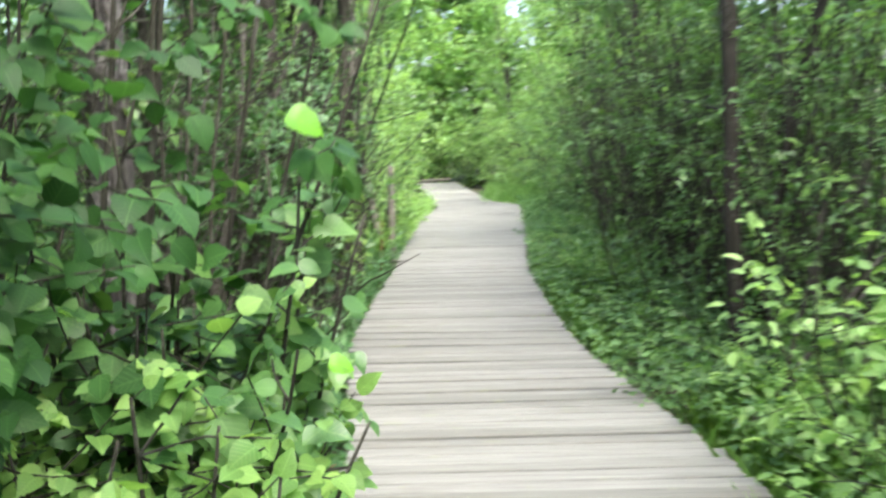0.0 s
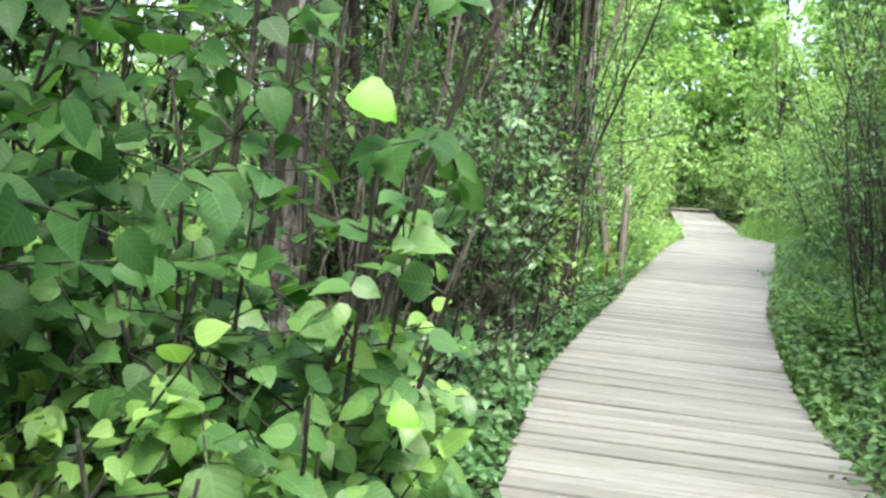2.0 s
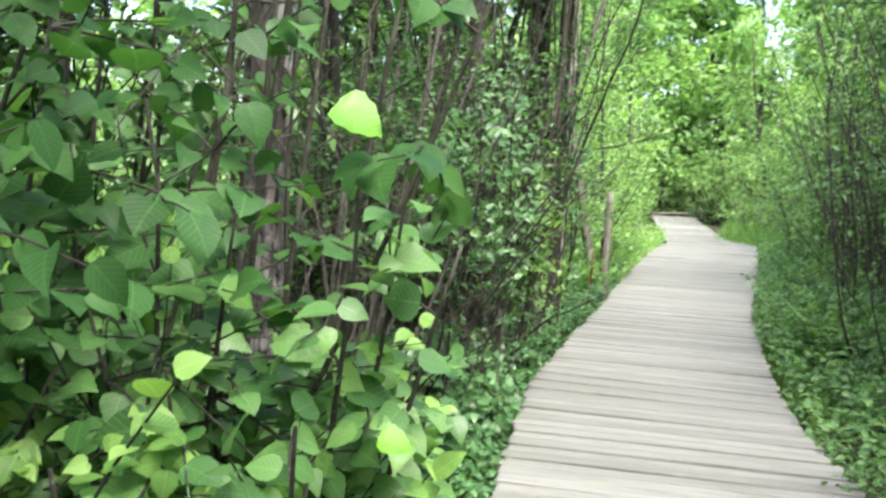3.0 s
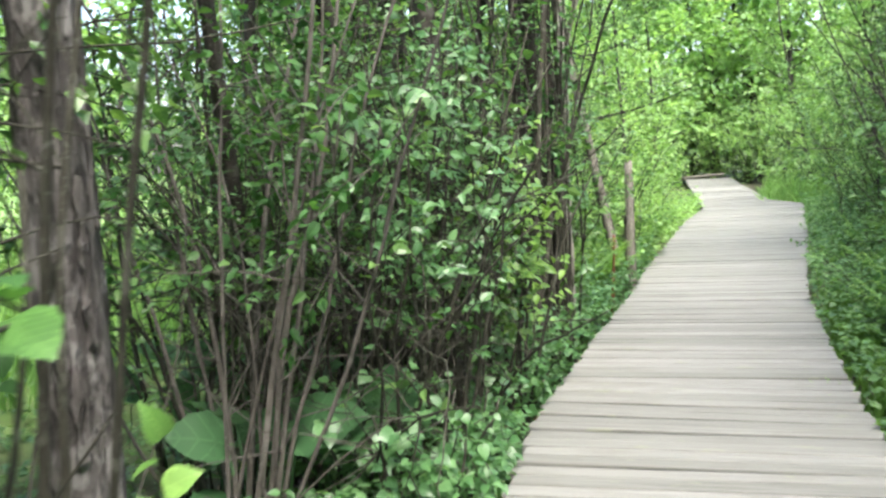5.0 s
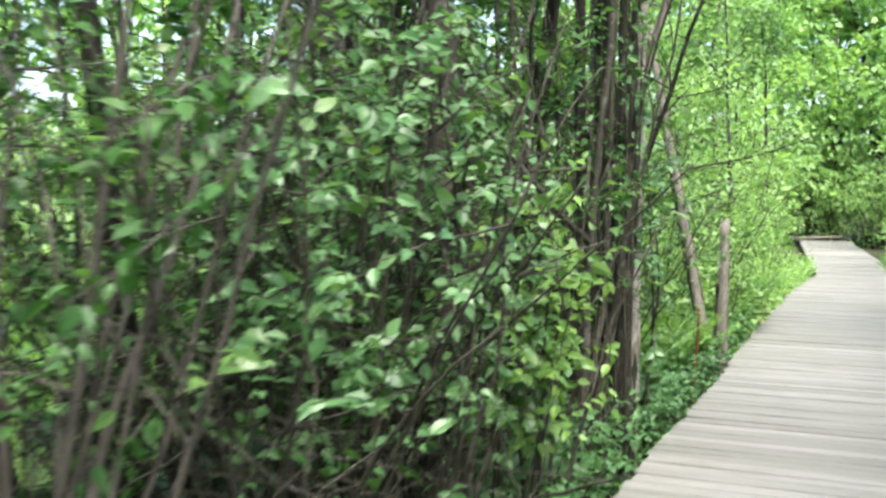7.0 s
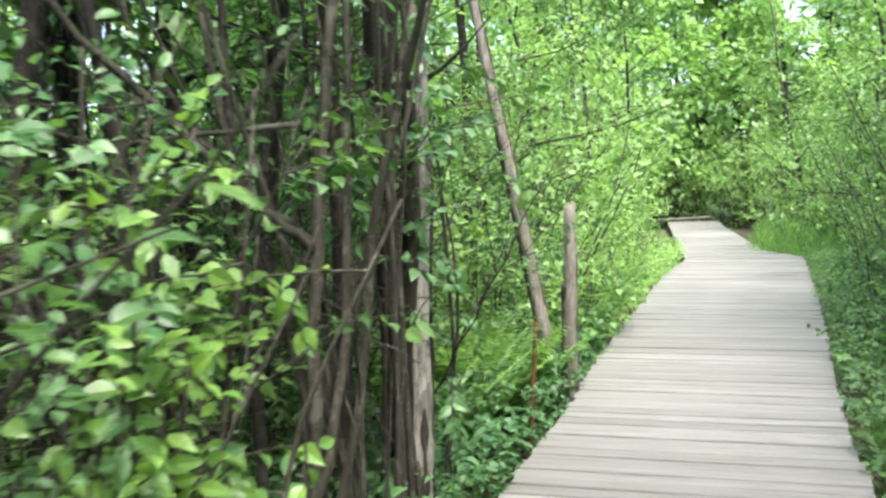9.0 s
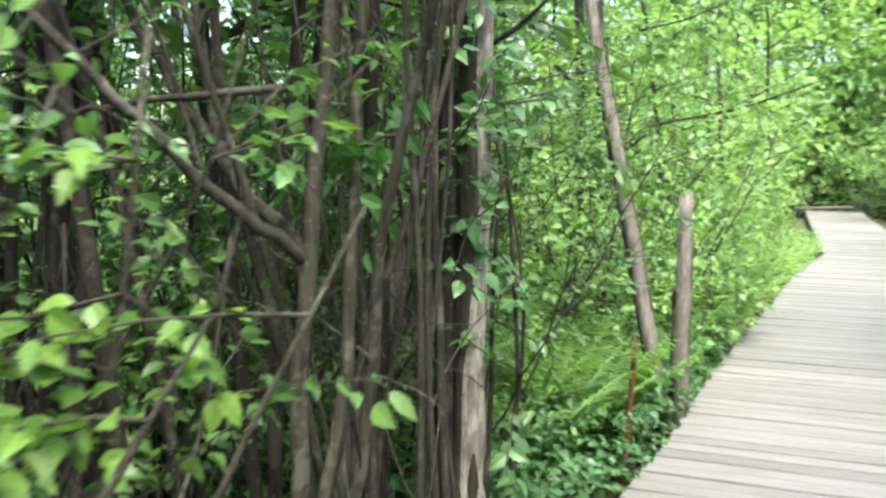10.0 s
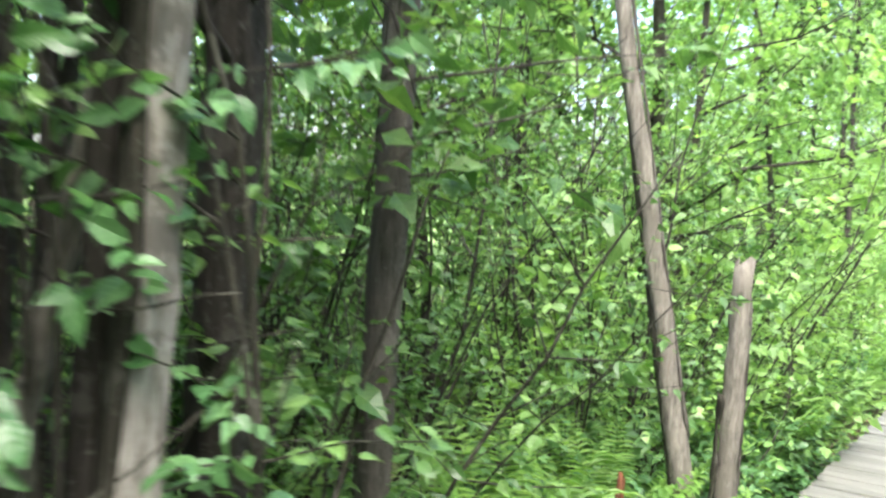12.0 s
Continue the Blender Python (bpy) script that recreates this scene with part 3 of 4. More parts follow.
snag = trunk_thing("snag", "leaning dead tree with split silver-pale wood", (-0.36, 5.85, -0.35), (-0.96, 5.6, 3.1), 0.058, 0.03, M_PALE, 37, "dead tree", rough=0.08, rings=40, ragged=True, bend=0.018)
broken = trunk_thing("broken_trunk", "pale barkless broken trunk standing beside the boardwalk", (-0.34, 5.95, -0.35), (-0.3, 5.88, 1.28), 0.055, 0.045, M_PALE, 38, "stump", rough=0.1, rings=24, ragged=True, bend=0.014)
trunk_thing("rotten_stake", "rust-orange rotten wood stake leaning among ferns", (-0.34, 4.6, -0.3), (-0.28, 4.63, 0.56), 0.019, 0.014, M_RUST, 39, "stake", sides=8, rings=8, ragged=True, rough=0.1)

bark_strip(snag, (0.15, 2.6), 0.058, -2.3, 0.5, 5, (-0.174, -0.0725), M_STEM, 0.14)
bark_strip(snag, (0.9, 3.2), 0.058, 0.1, 0.3, 6, (-0.174, -0.0725), M_GREYWOOD, 0.14)
bark_strip(broken, (0.05, 1.1), 0.057, -2.4, 0.5, 7, (0.0245, -0.043), M_STEM, 0.11)
bark_strip(broken, (0.3, 1.45), 0.056, 0.2, 0.25, 8, (0.0245, -0.043), M_GREYWOOD, 0.11)
for stump, x, y, z, size in ((broken, 0.04, -0.07, 1.6, 1.0), (snag, -0.6, -0.25, 3.42, 0.7)):
    for k in range(5):
        a = 1.25 * k
        line = [(x + 0.03 * size * math.cos(a), y + 0.03 * size * math.sin(a), z - 0.08), (x + 0.033 * size * math.cos(a), y + 0.033 * size * math.sin(a), z + 0.03), (x + 0.03 * size * math.cos(a), y + 0.03 * size * math.sin(a), z + 0.06 + 0.03 * (k % 3))]
        part("splinter", raw_mesh("splinter", *tube(line, (0.013 * size, 0.01 * size, 0.001), 5, 0.1, k), M_PALE), stump)

# clump of dark crooked stems
def stem_clump(at, rows, label, mat, seed, name="stem_clump", category="shrub", jitter=0.05, leafy=True):
    """Rows: foot offset x, y; lean x, y; height; radius."""
    rng = np.random.default_rng(seed)
    t = thing(name, label, category, at)
    tips, tw = [], []
    for k, (fx, fy, lx, ly, h, r) in enumerate(rows):
        line = wander((fx, fy, -0.05), (lx, ly, 1), h, 14, jitter, rng, 0.02)
        part("stem", raw_mesh("stem", *tube(line, np.linspace(r, r * 0.4, 15), 9, 0.07, k), mat), t)
        for q in range(8):
            i = int(rng.integers(4, 14))
            w = wander(line[i], rng.normal(0, 0.7, 3) + np.array([0, 0, 0.35]), rng.uniform(0.3, 0.9), 5, 0.14, rng)
            if 0.2 > at[0] > -2 and at[0] + w[-1][0] > edge(LEFT, at[1] + w[-1][1]) + 0.1:
                continue
            tw.append(tube(w, np.linspace(r * 0.3, 0.002, 6), 5, 0, q, False))
            if i > 6 and q < 5:
                tips.append(w)
    part("branchwork", raw_mesh("branchwork", *join(tw), mat), t)["kind"] = "stuff"
    if leafy:
        part("foliage", leaf_mass("foliage", *leaves_on(tips, 22, 0.06, rng), M_BIGS if at[0] < 0 else M_SMALL, "lance", 0.6, 0.5, rng), t)["kind"] = "stuff"
    return t




def forked_tree(label, at, limbs, mat, seed):
    """A low-forking tree; limbs: each a list of points off the foot and its radius at both ends."""
    rng = np.random.default_rng(seed)
    t = thing("forked_tree", label, "tree", at)
    for k, (pts, r0, r1) in enumerate(limbs):
        pts = np.array(pts, float)
        q = np.linspace(0, len(pts) - 1, 6 * (len(pts) - 1) + 1)
        line = np.stack([np.interp(q, np.arange(len(pts)), pts[:, c]) for c in range(3)], 1)
        line[1:-1] = (line[:-2] + 2 * line[1:-1] + line[2:]) / 4 + rng.normal(0, 0.006, (len(q) - 2, 3))
        part("trunk" if k == 0 else "limb", raw_mesh("limb", *tube(line, np.linspace(r0, r1, len(q)), 10, 0.06, seed + k), mat), t)
    return t


forked_tree("low-forking tree with dark crooked limbs and a level branch", (-0.33, 1.5, -0.3), (
    (((0, 0, -0.05), (0.02, 0.0, 0.8), (0.05, 0.03, 1.62), (0.12, 0.2, 2.9), (0.1, 0.3, 4.2)), 0.027, 0.014),
    (((0.05, 0.03, 1.62), (-0.22, 0.14, 1.78), (-0.5, 0.26, 2.0), (-0.87, 0.3, 2.47), (-1.0, 0.4, 3.4)), 0.021, 0.012),
    (((0.05, 0.03, 1.6), (-0.08, -0.2, 1.8), (-0.2, -0.4, 2.03), (-0.5, -0.6, 2.4), (-0.6, -0.7, 3.0)), 0.018, 0.01),
    (((0.05, -0.05, 2.02), (-0.3, -0.1, 2.0), (-0.68, -0.05, 1.98), (-1.1, 0.1, 2.06)), 0.012, 0.006),
    (((0.02, 0.0, 0.7), (0.12, 0.1, 1.3), (0.1, 0.2, 2.2), (0.16, 0.25, 3.6)), 0.02, 0.01)), M_STEM, 141)
rr = np.random.default_rng(40)
stem_clump((-0.14, -4.35, -0.3), [(0, 0, -0.02, 0.02, 3.6, 0.022), (0.06, -0.03, 0.03, 0.0, 3.6, 0.016), (-0.12, 0.05, -0.04, 0.0, 3.4, 0.018), (0.02, 0.05, 0.1, 0.02, 3.4, 0.014)],
    "upright grey-brown stems in front of a rough-barked trunk", M_STEM, 48, jitter=0.03, leafy=False)
stem_clump((0.0, -3.95, -0.3), [(0.02 * k, 0.02 * (k % 2), -0.03 + 0.05 * k, -0.02, 3.0, 0.011 + 0.002 * (k % 3)) for k in range(4)],
    "fan of grey-brown stems leaning towards the boardwalk", M_STEM, 49, jitter=0.03, leafy=False)
stem_clump((-0.45, 1.55, -0.3), [(0, 0, -0.35, -0.2, 3.6, 0.022), (0.08, 0.05, -0.16, 0.0, 4, 0.019), (-0.1, 0.1, 0.08, 0.1, 3.6, 0.014), (0.12, -0.1, -0.55, -0.3, 3.2, 0.017),
    (0.02, 0.16, 0.02, 0.12, 4, 0.020), (0.18, 0.2, 0.05, 0.03, 4, 0.014), (0.1, 0.3, -0.03, 0.02, 4, 0.012), (-0.2, -0.15, -0.2, 0.05, 3.5, 0.016)],
    "clump of dark crooked grey-brown stems forking low down", M_STEM, 41, jitter=0.085)
stem_clump((-0.35, 2.1, -0.3), [(rr.uniform(-0.15, 0.2), rr.uniform(-0.3, 0.4), rr.normal(0, 0.05), rr.normal(0, 0.05), rr.uniform(3, 4.5), rr.uniform(0.007, 0.016)) for _ in range(12)],
    "dense clump of thin straight brown stems", M_STEM, 42, jitter=0.05)
stem_clump((-1.2, 2.2, -0.3), [(rr.uniform(-0.6, 0.5), rr.uniform(-0.6, 0.6), rr.normal(-0.03, 0.09), rr.normal(0, 0.08), rr.uniform(3, 4.5), rr.uniform(0.012, 0.032)) for _ in range(13)],
    "thicket of dark upright stems behind the front clump", M_DARKSTEM, 43, jitter=0.035)
stem_clump((-0.72, -2.1, -0.3), [(rr.uniform(-0.16, 0.16), rr.uniform(-0.1, 0.1), 0.36 * math.cos(a) + rr.normal(0, 0.06), 0.36 * math.sin(a) * 0.5, rr.uniform(2.4, 3.6), rr.uniform(0.008, 0.017))
    for a in np.linspace(0, 3.14, 13)], "fan of thin grey-brown stems rising from one root", M_GREYWOOD, 45)
stem_clump((-1.3, -0.8, -0.3), [(rr.uniform(-0.6, 0.5), rr.uniform(-0.6, 0.6), rr.normal(0, 0.15), rr.normal(0, 0.1), rr.uniform(2.6, 3.8), rr.uniform(0.008, 0.02)) for _ in range(12)],
    "tangle of thin brown stems with small leaves", M_STEM, 46)
stem_clump((-1.6, -3.2, -0.3), [(rr.uniform(-0.6, 0.6), rr.uniform(-0.6, 0.6), rr.normal(0, 0.1), rr.normal(0, 0.1), rr.uniform(2.6, 4), rr.uniform(0.01, 0.024)) for _ in range(9)],
    "thin dark stems behind broadleaf bushes", M_DARKSTEM, 47)


# ---- small-leaved shrubs ----
def place_all(kinds, spots, rng, z=-0.3, lo=0.8, hi=1.2):
    """Copies the kinds in turn onto spots; the first of each kind moves to its own spot."""
    for k, (x, y) in enumerate(spots):
        ob = kinds[k % len(kinds)]
        m = pose(x, y, ground_height(x, y) if abs(x) < 14 else z, 0, 0, rng.uniform(0, 360)) @ Matrix.Scale(rng.uniform(lo, hi), 4)
        if k < len(kinds):
            ob.matrix_basis = m
            ob.scale = (1, 1, 1)
        else:
            copy_thing(ob, m)


def brush_shrub(at, seed, stems=11, tall=2.5, out=-0.5):
    """A twiggy thicket bush: stems arch over, carry a mesh of fine bare twigs, and end in leafy sprays."""
    rng = np.random.default_rng(seed)
    t = thing("twiggy_bush", "tangled brown bush of fine arching twigs with small leaves outside", "bush", at, "twiggy bushes")
    fine, tips = [], []
    for s in range(stems):
        a = rng.normal(out, 1.3)
        line = wander((0.1 * math.cos(a), 0.1 * math.sin(a), -0.05), (0.3 * math.cos(a), 0.3 * math.sin(a), 1), tall * rng.uniform(0.75, 1.15), 12, 0.09, rng, -0.035)
        part("stem", raw_mesh("stem", *tube(line, np.linspace(0.012, 0.003, 13), 6, 0.07, s), M_STEM), t)
        for q in range(26):
            i = int(rng.integers(4, 12))
            tw = wander(line[i], rng.normal(0, 0.8, 3) * np.array([1, 1, 0.6]), rng.uniform(0.25, 0.7), 5, 0.2, rng, -0.02)
            if at[0] + tw[-1][0] > edge(LEFT, at[1] + tw[-1][1]) + 0.05:
                continue
            fine.append(tube(tw, np.linspace(0.0036, 0.0012, 6), 4, 0, q, False))
            if (q % 3 == 0 or i > 9) and tw[-1][2] > 1.3:
                tips.append(tw)
    part("branchwork", raw_mesh("branchwork", *join(fine), M_STEM), t)["kind"] = "stuff"
    part("foliage", leaf_mass("foliage", *leaves_on(tips, 9, 0.052, rng, 0.3, -0.3, 0.015), M_GREY, "lance", 0.62, 0.45, rng, OPEN_SIDE), t)["kind"] = "stuff"


for k, (x, y) in enumerate(((-0.5, -1.25), (-0.42, -0.45), (-0.85, -0.75), (-1.0, -0.15), (-1.3, -0.3))):
    brush_shrub((x, y, -0.3), 150 + k)

sr = np.random.default_rng(50)
leafy = [shrub("leafy_shrub", "dense green shrub of small pointed leaves on thin brown stems", "shrub", 10, 2.3, 0.35, 0.055, 13, 12, M_SMALL, M_STEM, sr, shape="lance", width=0.6, bare=0.15, group="leafy shrubs") for _ in range(3)]
airy = [shrub("airy_shrub", "open twiggy shrub with scattered leaves high on bare stems", "shrub", 9, 2.9, 0.35, 0.06, 8, 10, M_SMALL, M_STEM, sr, shape="lance", width=0.7, bare=0.5, twig_len=0.55, group="airy shrubs") for _ in range(2)]
place_all(airy, [(-0.8, -0.3), (-0.75, -1.0), (-1.1, -1.6), (-1.4, 0.2)], sr)
place_all(leafy, [(-0.95, 0.95), (-1.0, 3.6), (-1.3, 2.9), (-1.5, 0.6), (-1.9, 1.9), (-3.0, -4.2), (-2.9, -6.5), (-2.0, -7.6), (-1.2, -8.6), (-2.4, 1.3), (-1.9, 2.9), (-2.5, 3.6), (-1.7, 4.2), (-3.0, 2.3), (-2.2, 0.7)], sr, lo=0.95, hi=1.4)
under = [shrub("understory_bush", "low shrub with small fresh green leaves at the boardwalk edge", "shrub", 9, 0.75, 0.7, 0.05, 9, 8, M_GREY, M_STEM, sr, stem_r=0.006, shape="lance", width=0.72, bare=0.1, twig_len=0.25, group="low edge shrubs", lift=0) for _ in range(3)]
low_spots = [(edge(LEFT, y) - 0.62 - 0.3 * abs(math.sin(y * 3.1)), y) for y in np.arange(-3.4, 14, 0.55) if not 3.4 < y < 6.2 and not -2.7 < y < 0.1] + [(edge(RIGHT, y) + 0.8 + 0.35 * abs(math.sin(y * 2.3)), y) for y in np.arange(-5.2, 17, 0.6)]
place_all(under, low_spots, sr, lo=0.7, hi=1.35)
for x, y, q in ((-0.7, 5.3, 0.95), (-0.66, 5.62, 0.9), (-0.95, 5.3, 1.1), (-1.2, 5.0, 1.1)):
    put(under[1], x, y, -0.3, 80 * y, q)
mound = [shrub("mound_bush", "rounded low bush thick with small fresh leaves", "shrub", 14, 1.05, 0.8, 0.058, 9, 11, M_FRESH, M_DARKSTEM, sr, stem_r=0.006, shape="lance", width=0.62, bare=0.12, twig_len=0.3, group="low mounded bushes", lift=-0.02) for _ in range(3)]
place_all(mound, [(edge(RIGHT, y) + 0.78 + 0.3 * abs(math.sin(y * 1.9)), y) for y in np.arange(-3.6, 16, 0.95)] + [(edge(LEFT, y) - 0.75 - 0.25 * abs(math.sin(y * 2.7)), y) for y in (6.6, 7.3, 8.0, 8.8, 9.7)], sr, lo=0.65, hi=1.1)
spray = [shrub("young_shrub", "young shrub with layered sprays of light green leaves", "shrub", 6, 1.5, 0.5, 0.075, 8, 10, M_BRIGHT, M_STEM, sr, stem_r=0.008, shape="lance", width=0.62, bare=0.25, twig_len=0.45, group="young bright shrubs") for _ in range(2)]
place_all(spray, [(-0.8, 6.9), (-0.95, 8.4), (-0.9, 9.3), (-1.0, 10.3), (-1.1, 11.4), (-1.25, 12.6), (-1.1, 13.8), (-1.2, 15), (-1.1, 16.4), (-1.8, 9.9), (-2.1, 11.5), (-2.1, 13.4), (-1.9, 7.1), (-1.3, 6.3), (3.1, -3.7), (3.35, -4.4), (3.0, -3.0), (3.6, -3.5), (3.0, -5.2), (2.7, 17.2), (2.8, 15.5), (2.8, 13), (2.9, 19), (2.5, 21.6), (-1.6, 18), (-2.0, 20), (1.6, 23), (-2.8, 24), (0.9, 27)], sr, lo=0.85, hi=1.3)

thick_bush = [shrub("tall_shrub", "tall dense shrub, leafy from the ground up", "shrub", 13, 3.6, 0.45, 0.13, 11, 15, M_SMALL, M_DARKSTEM, sr, stem_r=0.014, width=0.66, bare=0.05, twig_len=0.75, group="tall shrubs", base_r=0.4) for _ in range(2)]
place_all(thick_bush, [(-2.5, 3.9), (-1.7, 37.2), (-2.9, 36.8), (5.2, 20.5), (4.8, 15), (5.4, 10.6), (5.8, 6.4), (6.2, 2.6), (6, -1.6), (6, -5.2), (-3.4, -7.8), (-4.2, -5.6), (4.9, -8), (-0.8, -13), (3.4, -12), (1.4, -16)], sr, lo=0.9, hi=1.35)
# clearing and far shrubs carry their sunlight in the leaf colour
pale_bush = [shrub("tall_shrub", "tall dense shrub with leaves coloured bright yellow-green as if sunlit", "shrub", 12, 3.2, 0.5, 0.09, 14, 14, M_BRIGHT, M_STEM, sr, stem_r=0.012, width=0.64, bare=0.05, twig_len=0.7, group="bright tall shrubs", base_r=0.4) for _ in range(2)]
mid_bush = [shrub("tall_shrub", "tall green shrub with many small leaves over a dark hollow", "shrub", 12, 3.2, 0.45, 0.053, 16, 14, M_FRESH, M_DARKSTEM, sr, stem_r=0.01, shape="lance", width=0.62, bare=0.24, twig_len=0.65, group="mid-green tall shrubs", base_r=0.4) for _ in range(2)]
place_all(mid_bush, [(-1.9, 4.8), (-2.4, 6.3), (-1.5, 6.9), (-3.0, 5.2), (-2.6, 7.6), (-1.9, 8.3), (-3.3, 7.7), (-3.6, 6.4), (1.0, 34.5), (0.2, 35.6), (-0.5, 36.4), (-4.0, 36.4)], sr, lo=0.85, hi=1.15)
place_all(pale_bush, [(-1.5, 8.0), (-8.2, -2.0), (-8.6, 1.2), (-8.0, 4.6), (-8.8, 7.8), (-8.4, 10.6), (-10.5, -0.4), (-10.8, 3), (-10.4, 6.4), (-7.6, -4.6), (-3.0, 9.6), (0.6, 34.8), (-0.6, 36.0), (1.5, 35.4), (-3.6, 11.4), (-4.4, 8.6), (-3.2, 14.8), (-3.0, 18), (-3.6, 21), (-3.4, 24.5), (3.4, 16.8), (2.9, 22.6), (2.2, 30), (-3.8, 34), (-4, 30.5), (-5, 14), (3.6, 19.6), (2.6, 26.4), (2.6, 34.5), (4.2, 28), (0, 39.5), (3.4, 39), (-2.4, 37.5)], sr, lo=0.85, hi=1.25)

# right-hand thicket
thick = [stem_clump((0, 0, 0), [(rr.uniform(-0.35, 0.35), rr.uniform(-0.35, 0.35), rr.normal(0, 0.14), rr.normal(0, 0.14), rr.uniform(2.6, 4.2), rr.uniform(0.006, 0.015)) for _ in range(10)],
    "thicket of thin dark arching stems with small leaves", M_DARKSTEM, 60 + k, "thicket", jitter=0.08) for k in range(3)]
for ob in thick:
    ob["group"] = "thickets"
place_all(thick, [(3.3, -1.4), (3.0, 0.3), (2.85, 1.9), (2.95, 3.6), (2.95, 5.2), (3.0, 6.6), (3.0, 8.2), (3.1, 9.8), (3.2, -0.7), (3.2, 1.2), (3.6, 0.4), (3.15, 3.0), (3.5, 2.4), (3.1, 4.9), (3.4, 4.4), (3.1, 6.9), (3.4, 6.6), (3.1, 9), (3.6, 8.6), (3.2, 11.2), (4.2, 1.5), (4.4, -1.0), (4.3, 4.4), (5.2, 0.3), (-2.4, 2.9)], sr)
place_all([copy_thing(leafy[0], pose(2.6, 11.8, -0.3))], [(2.6, 12.4)], sr)
for x, y in ((3.7, -0.4), (3.9, 3.2), (3.0, 5.6), (4.6, 2.2), (3.6, 7.4), (2.7, 10.2), (3.2, 12.6), (2.6, 14.4), (5.4, 3.4), (4.5, 6), (3.7, 10.4), (5.6, 1.4), (5.4, -6)):
    copy_thing(mid_bush[int(sr.integers(0, 2))] if y > 9 else leafy[int(sr.integers(0, 3))], pose(x, y, -0.3, 0, 0, sr.uniform(0, 360)) @ Matrix.Scale(sr.uniform(0.8, 1.25), 4))

for x, y, q in ((3.55, -2.0, 0.95), (3.9, 0.9, 1.1), (3.45, 2.6, 1.0), (3.6, 4.9, 1.05), (4.4, -2.6, 1.1), (3.3, 6.0, 1.0)):
    put(mid_bush[int(y * 10) % 2], x, y, -0.3, 57 * y, q)

# dark trunk and dead branches on the right
trunk_thing("dark_tree", "dark trunk standing in a thicket of thin stems", (2.95, -0.7, -0.35), (2.8, -0.5, 5.5), 0.06, 0.045, M_DARKSTEM, 70, limbs=5)


def dead_branch(rows, label, seed, name="dead_branch"):
    """A bare branch as one main limb and side limbs; rows: start, direction, length, radius."""
    rng = np.random.default_rng(seed)
    (p0, d0, l0, r0) = rows[0]
    t = thing(name, label, "branch", p0)
    for k, (p, d, l, r) in enumerate(rows):
        line = wander(np.subtract(p, p0), d, l, 10, 0.05, rng)
        part("limb", raw_mesh("limb", *tube(line, np.linspace(r, r * 0.35, 11), 8, 0.06, k), M_GREYWOOD), t)
    return t


dead_branch([((2.5, -2.2, -0.3), (0.62, 0.05, 0.75), 1.9, 0.024), ((2.88, -2.17, 0.16), (0.16, 0, 1), 1.1, 0.012), ((2.95, -2.15, 0.25), (0.6, 0.2, 0.6), 1.3, 0.014), ((3.2, -2.2, 0.55), (0.9, 0.3, -0.05), 0.7, 0.008)],
            "bare silver-grey fallen branch leaning in the thicket", 71)
dead_branch([((-1.15, 0.9, -0.3), (0.4, -0.75, 0.35), 1.3, 0.02), ((-0.75, 0.6, -0.15), (0.7, -0.2, 0.3), 0.8, 0.01)], "bare grey branch lying low under leafy sprays", 72)
dead_branch([((-1.1, 1.2, -0.25), (0.3, -0.9, 0.1), 1.4, 0.025), ((-0.5, 0.9, 0.35), (-0.9, 0.3, 0.1), 1.2, 0.012)], "dead branch lying between dark stems", 73)
dead_branch([((-1.06, 4.28, 1.93), (0.8, 0.35, 0.12), 0.9, 0.008), ((-1.06, 4.28, 1.72), (0.85, 0.3, 0.18), 0.8, 0.007), ((-0.62, 4.46, 1.98), (0.9, 0.1, -0.1), 0.4, 0.004), ((-1.06, 4.28, 1.6), (0.8, 0.5, 0.05), 0.6, 0.005)],
            "bare dead branches reaching out from a dark trunk", 74)
for k in range(7):
    a = 0.35 * k + 0.2
    dead_branch([((-1.35 + 0.08 * k, -0.75 + 0.05 * (k % 3), -0.26 + 0.03 * (k % 4)), (math.cos(a - 0.6), 0.4 * math.sin(a * 3), 0.08), 0.6, 0.022)], "dark red-brown dead stick in a heap of brushwood", 80 + k, "dead_stick")["group"] = "brushwood heap"


trunk_thing("fallen_log", "pale bleached log lying across the far bend", (-2.9, 35.2, 0.05), (-1.0, 34.6, 0.16), 0.07, 0.05, M_PALE, 95, "log", sides=10, rings=10)


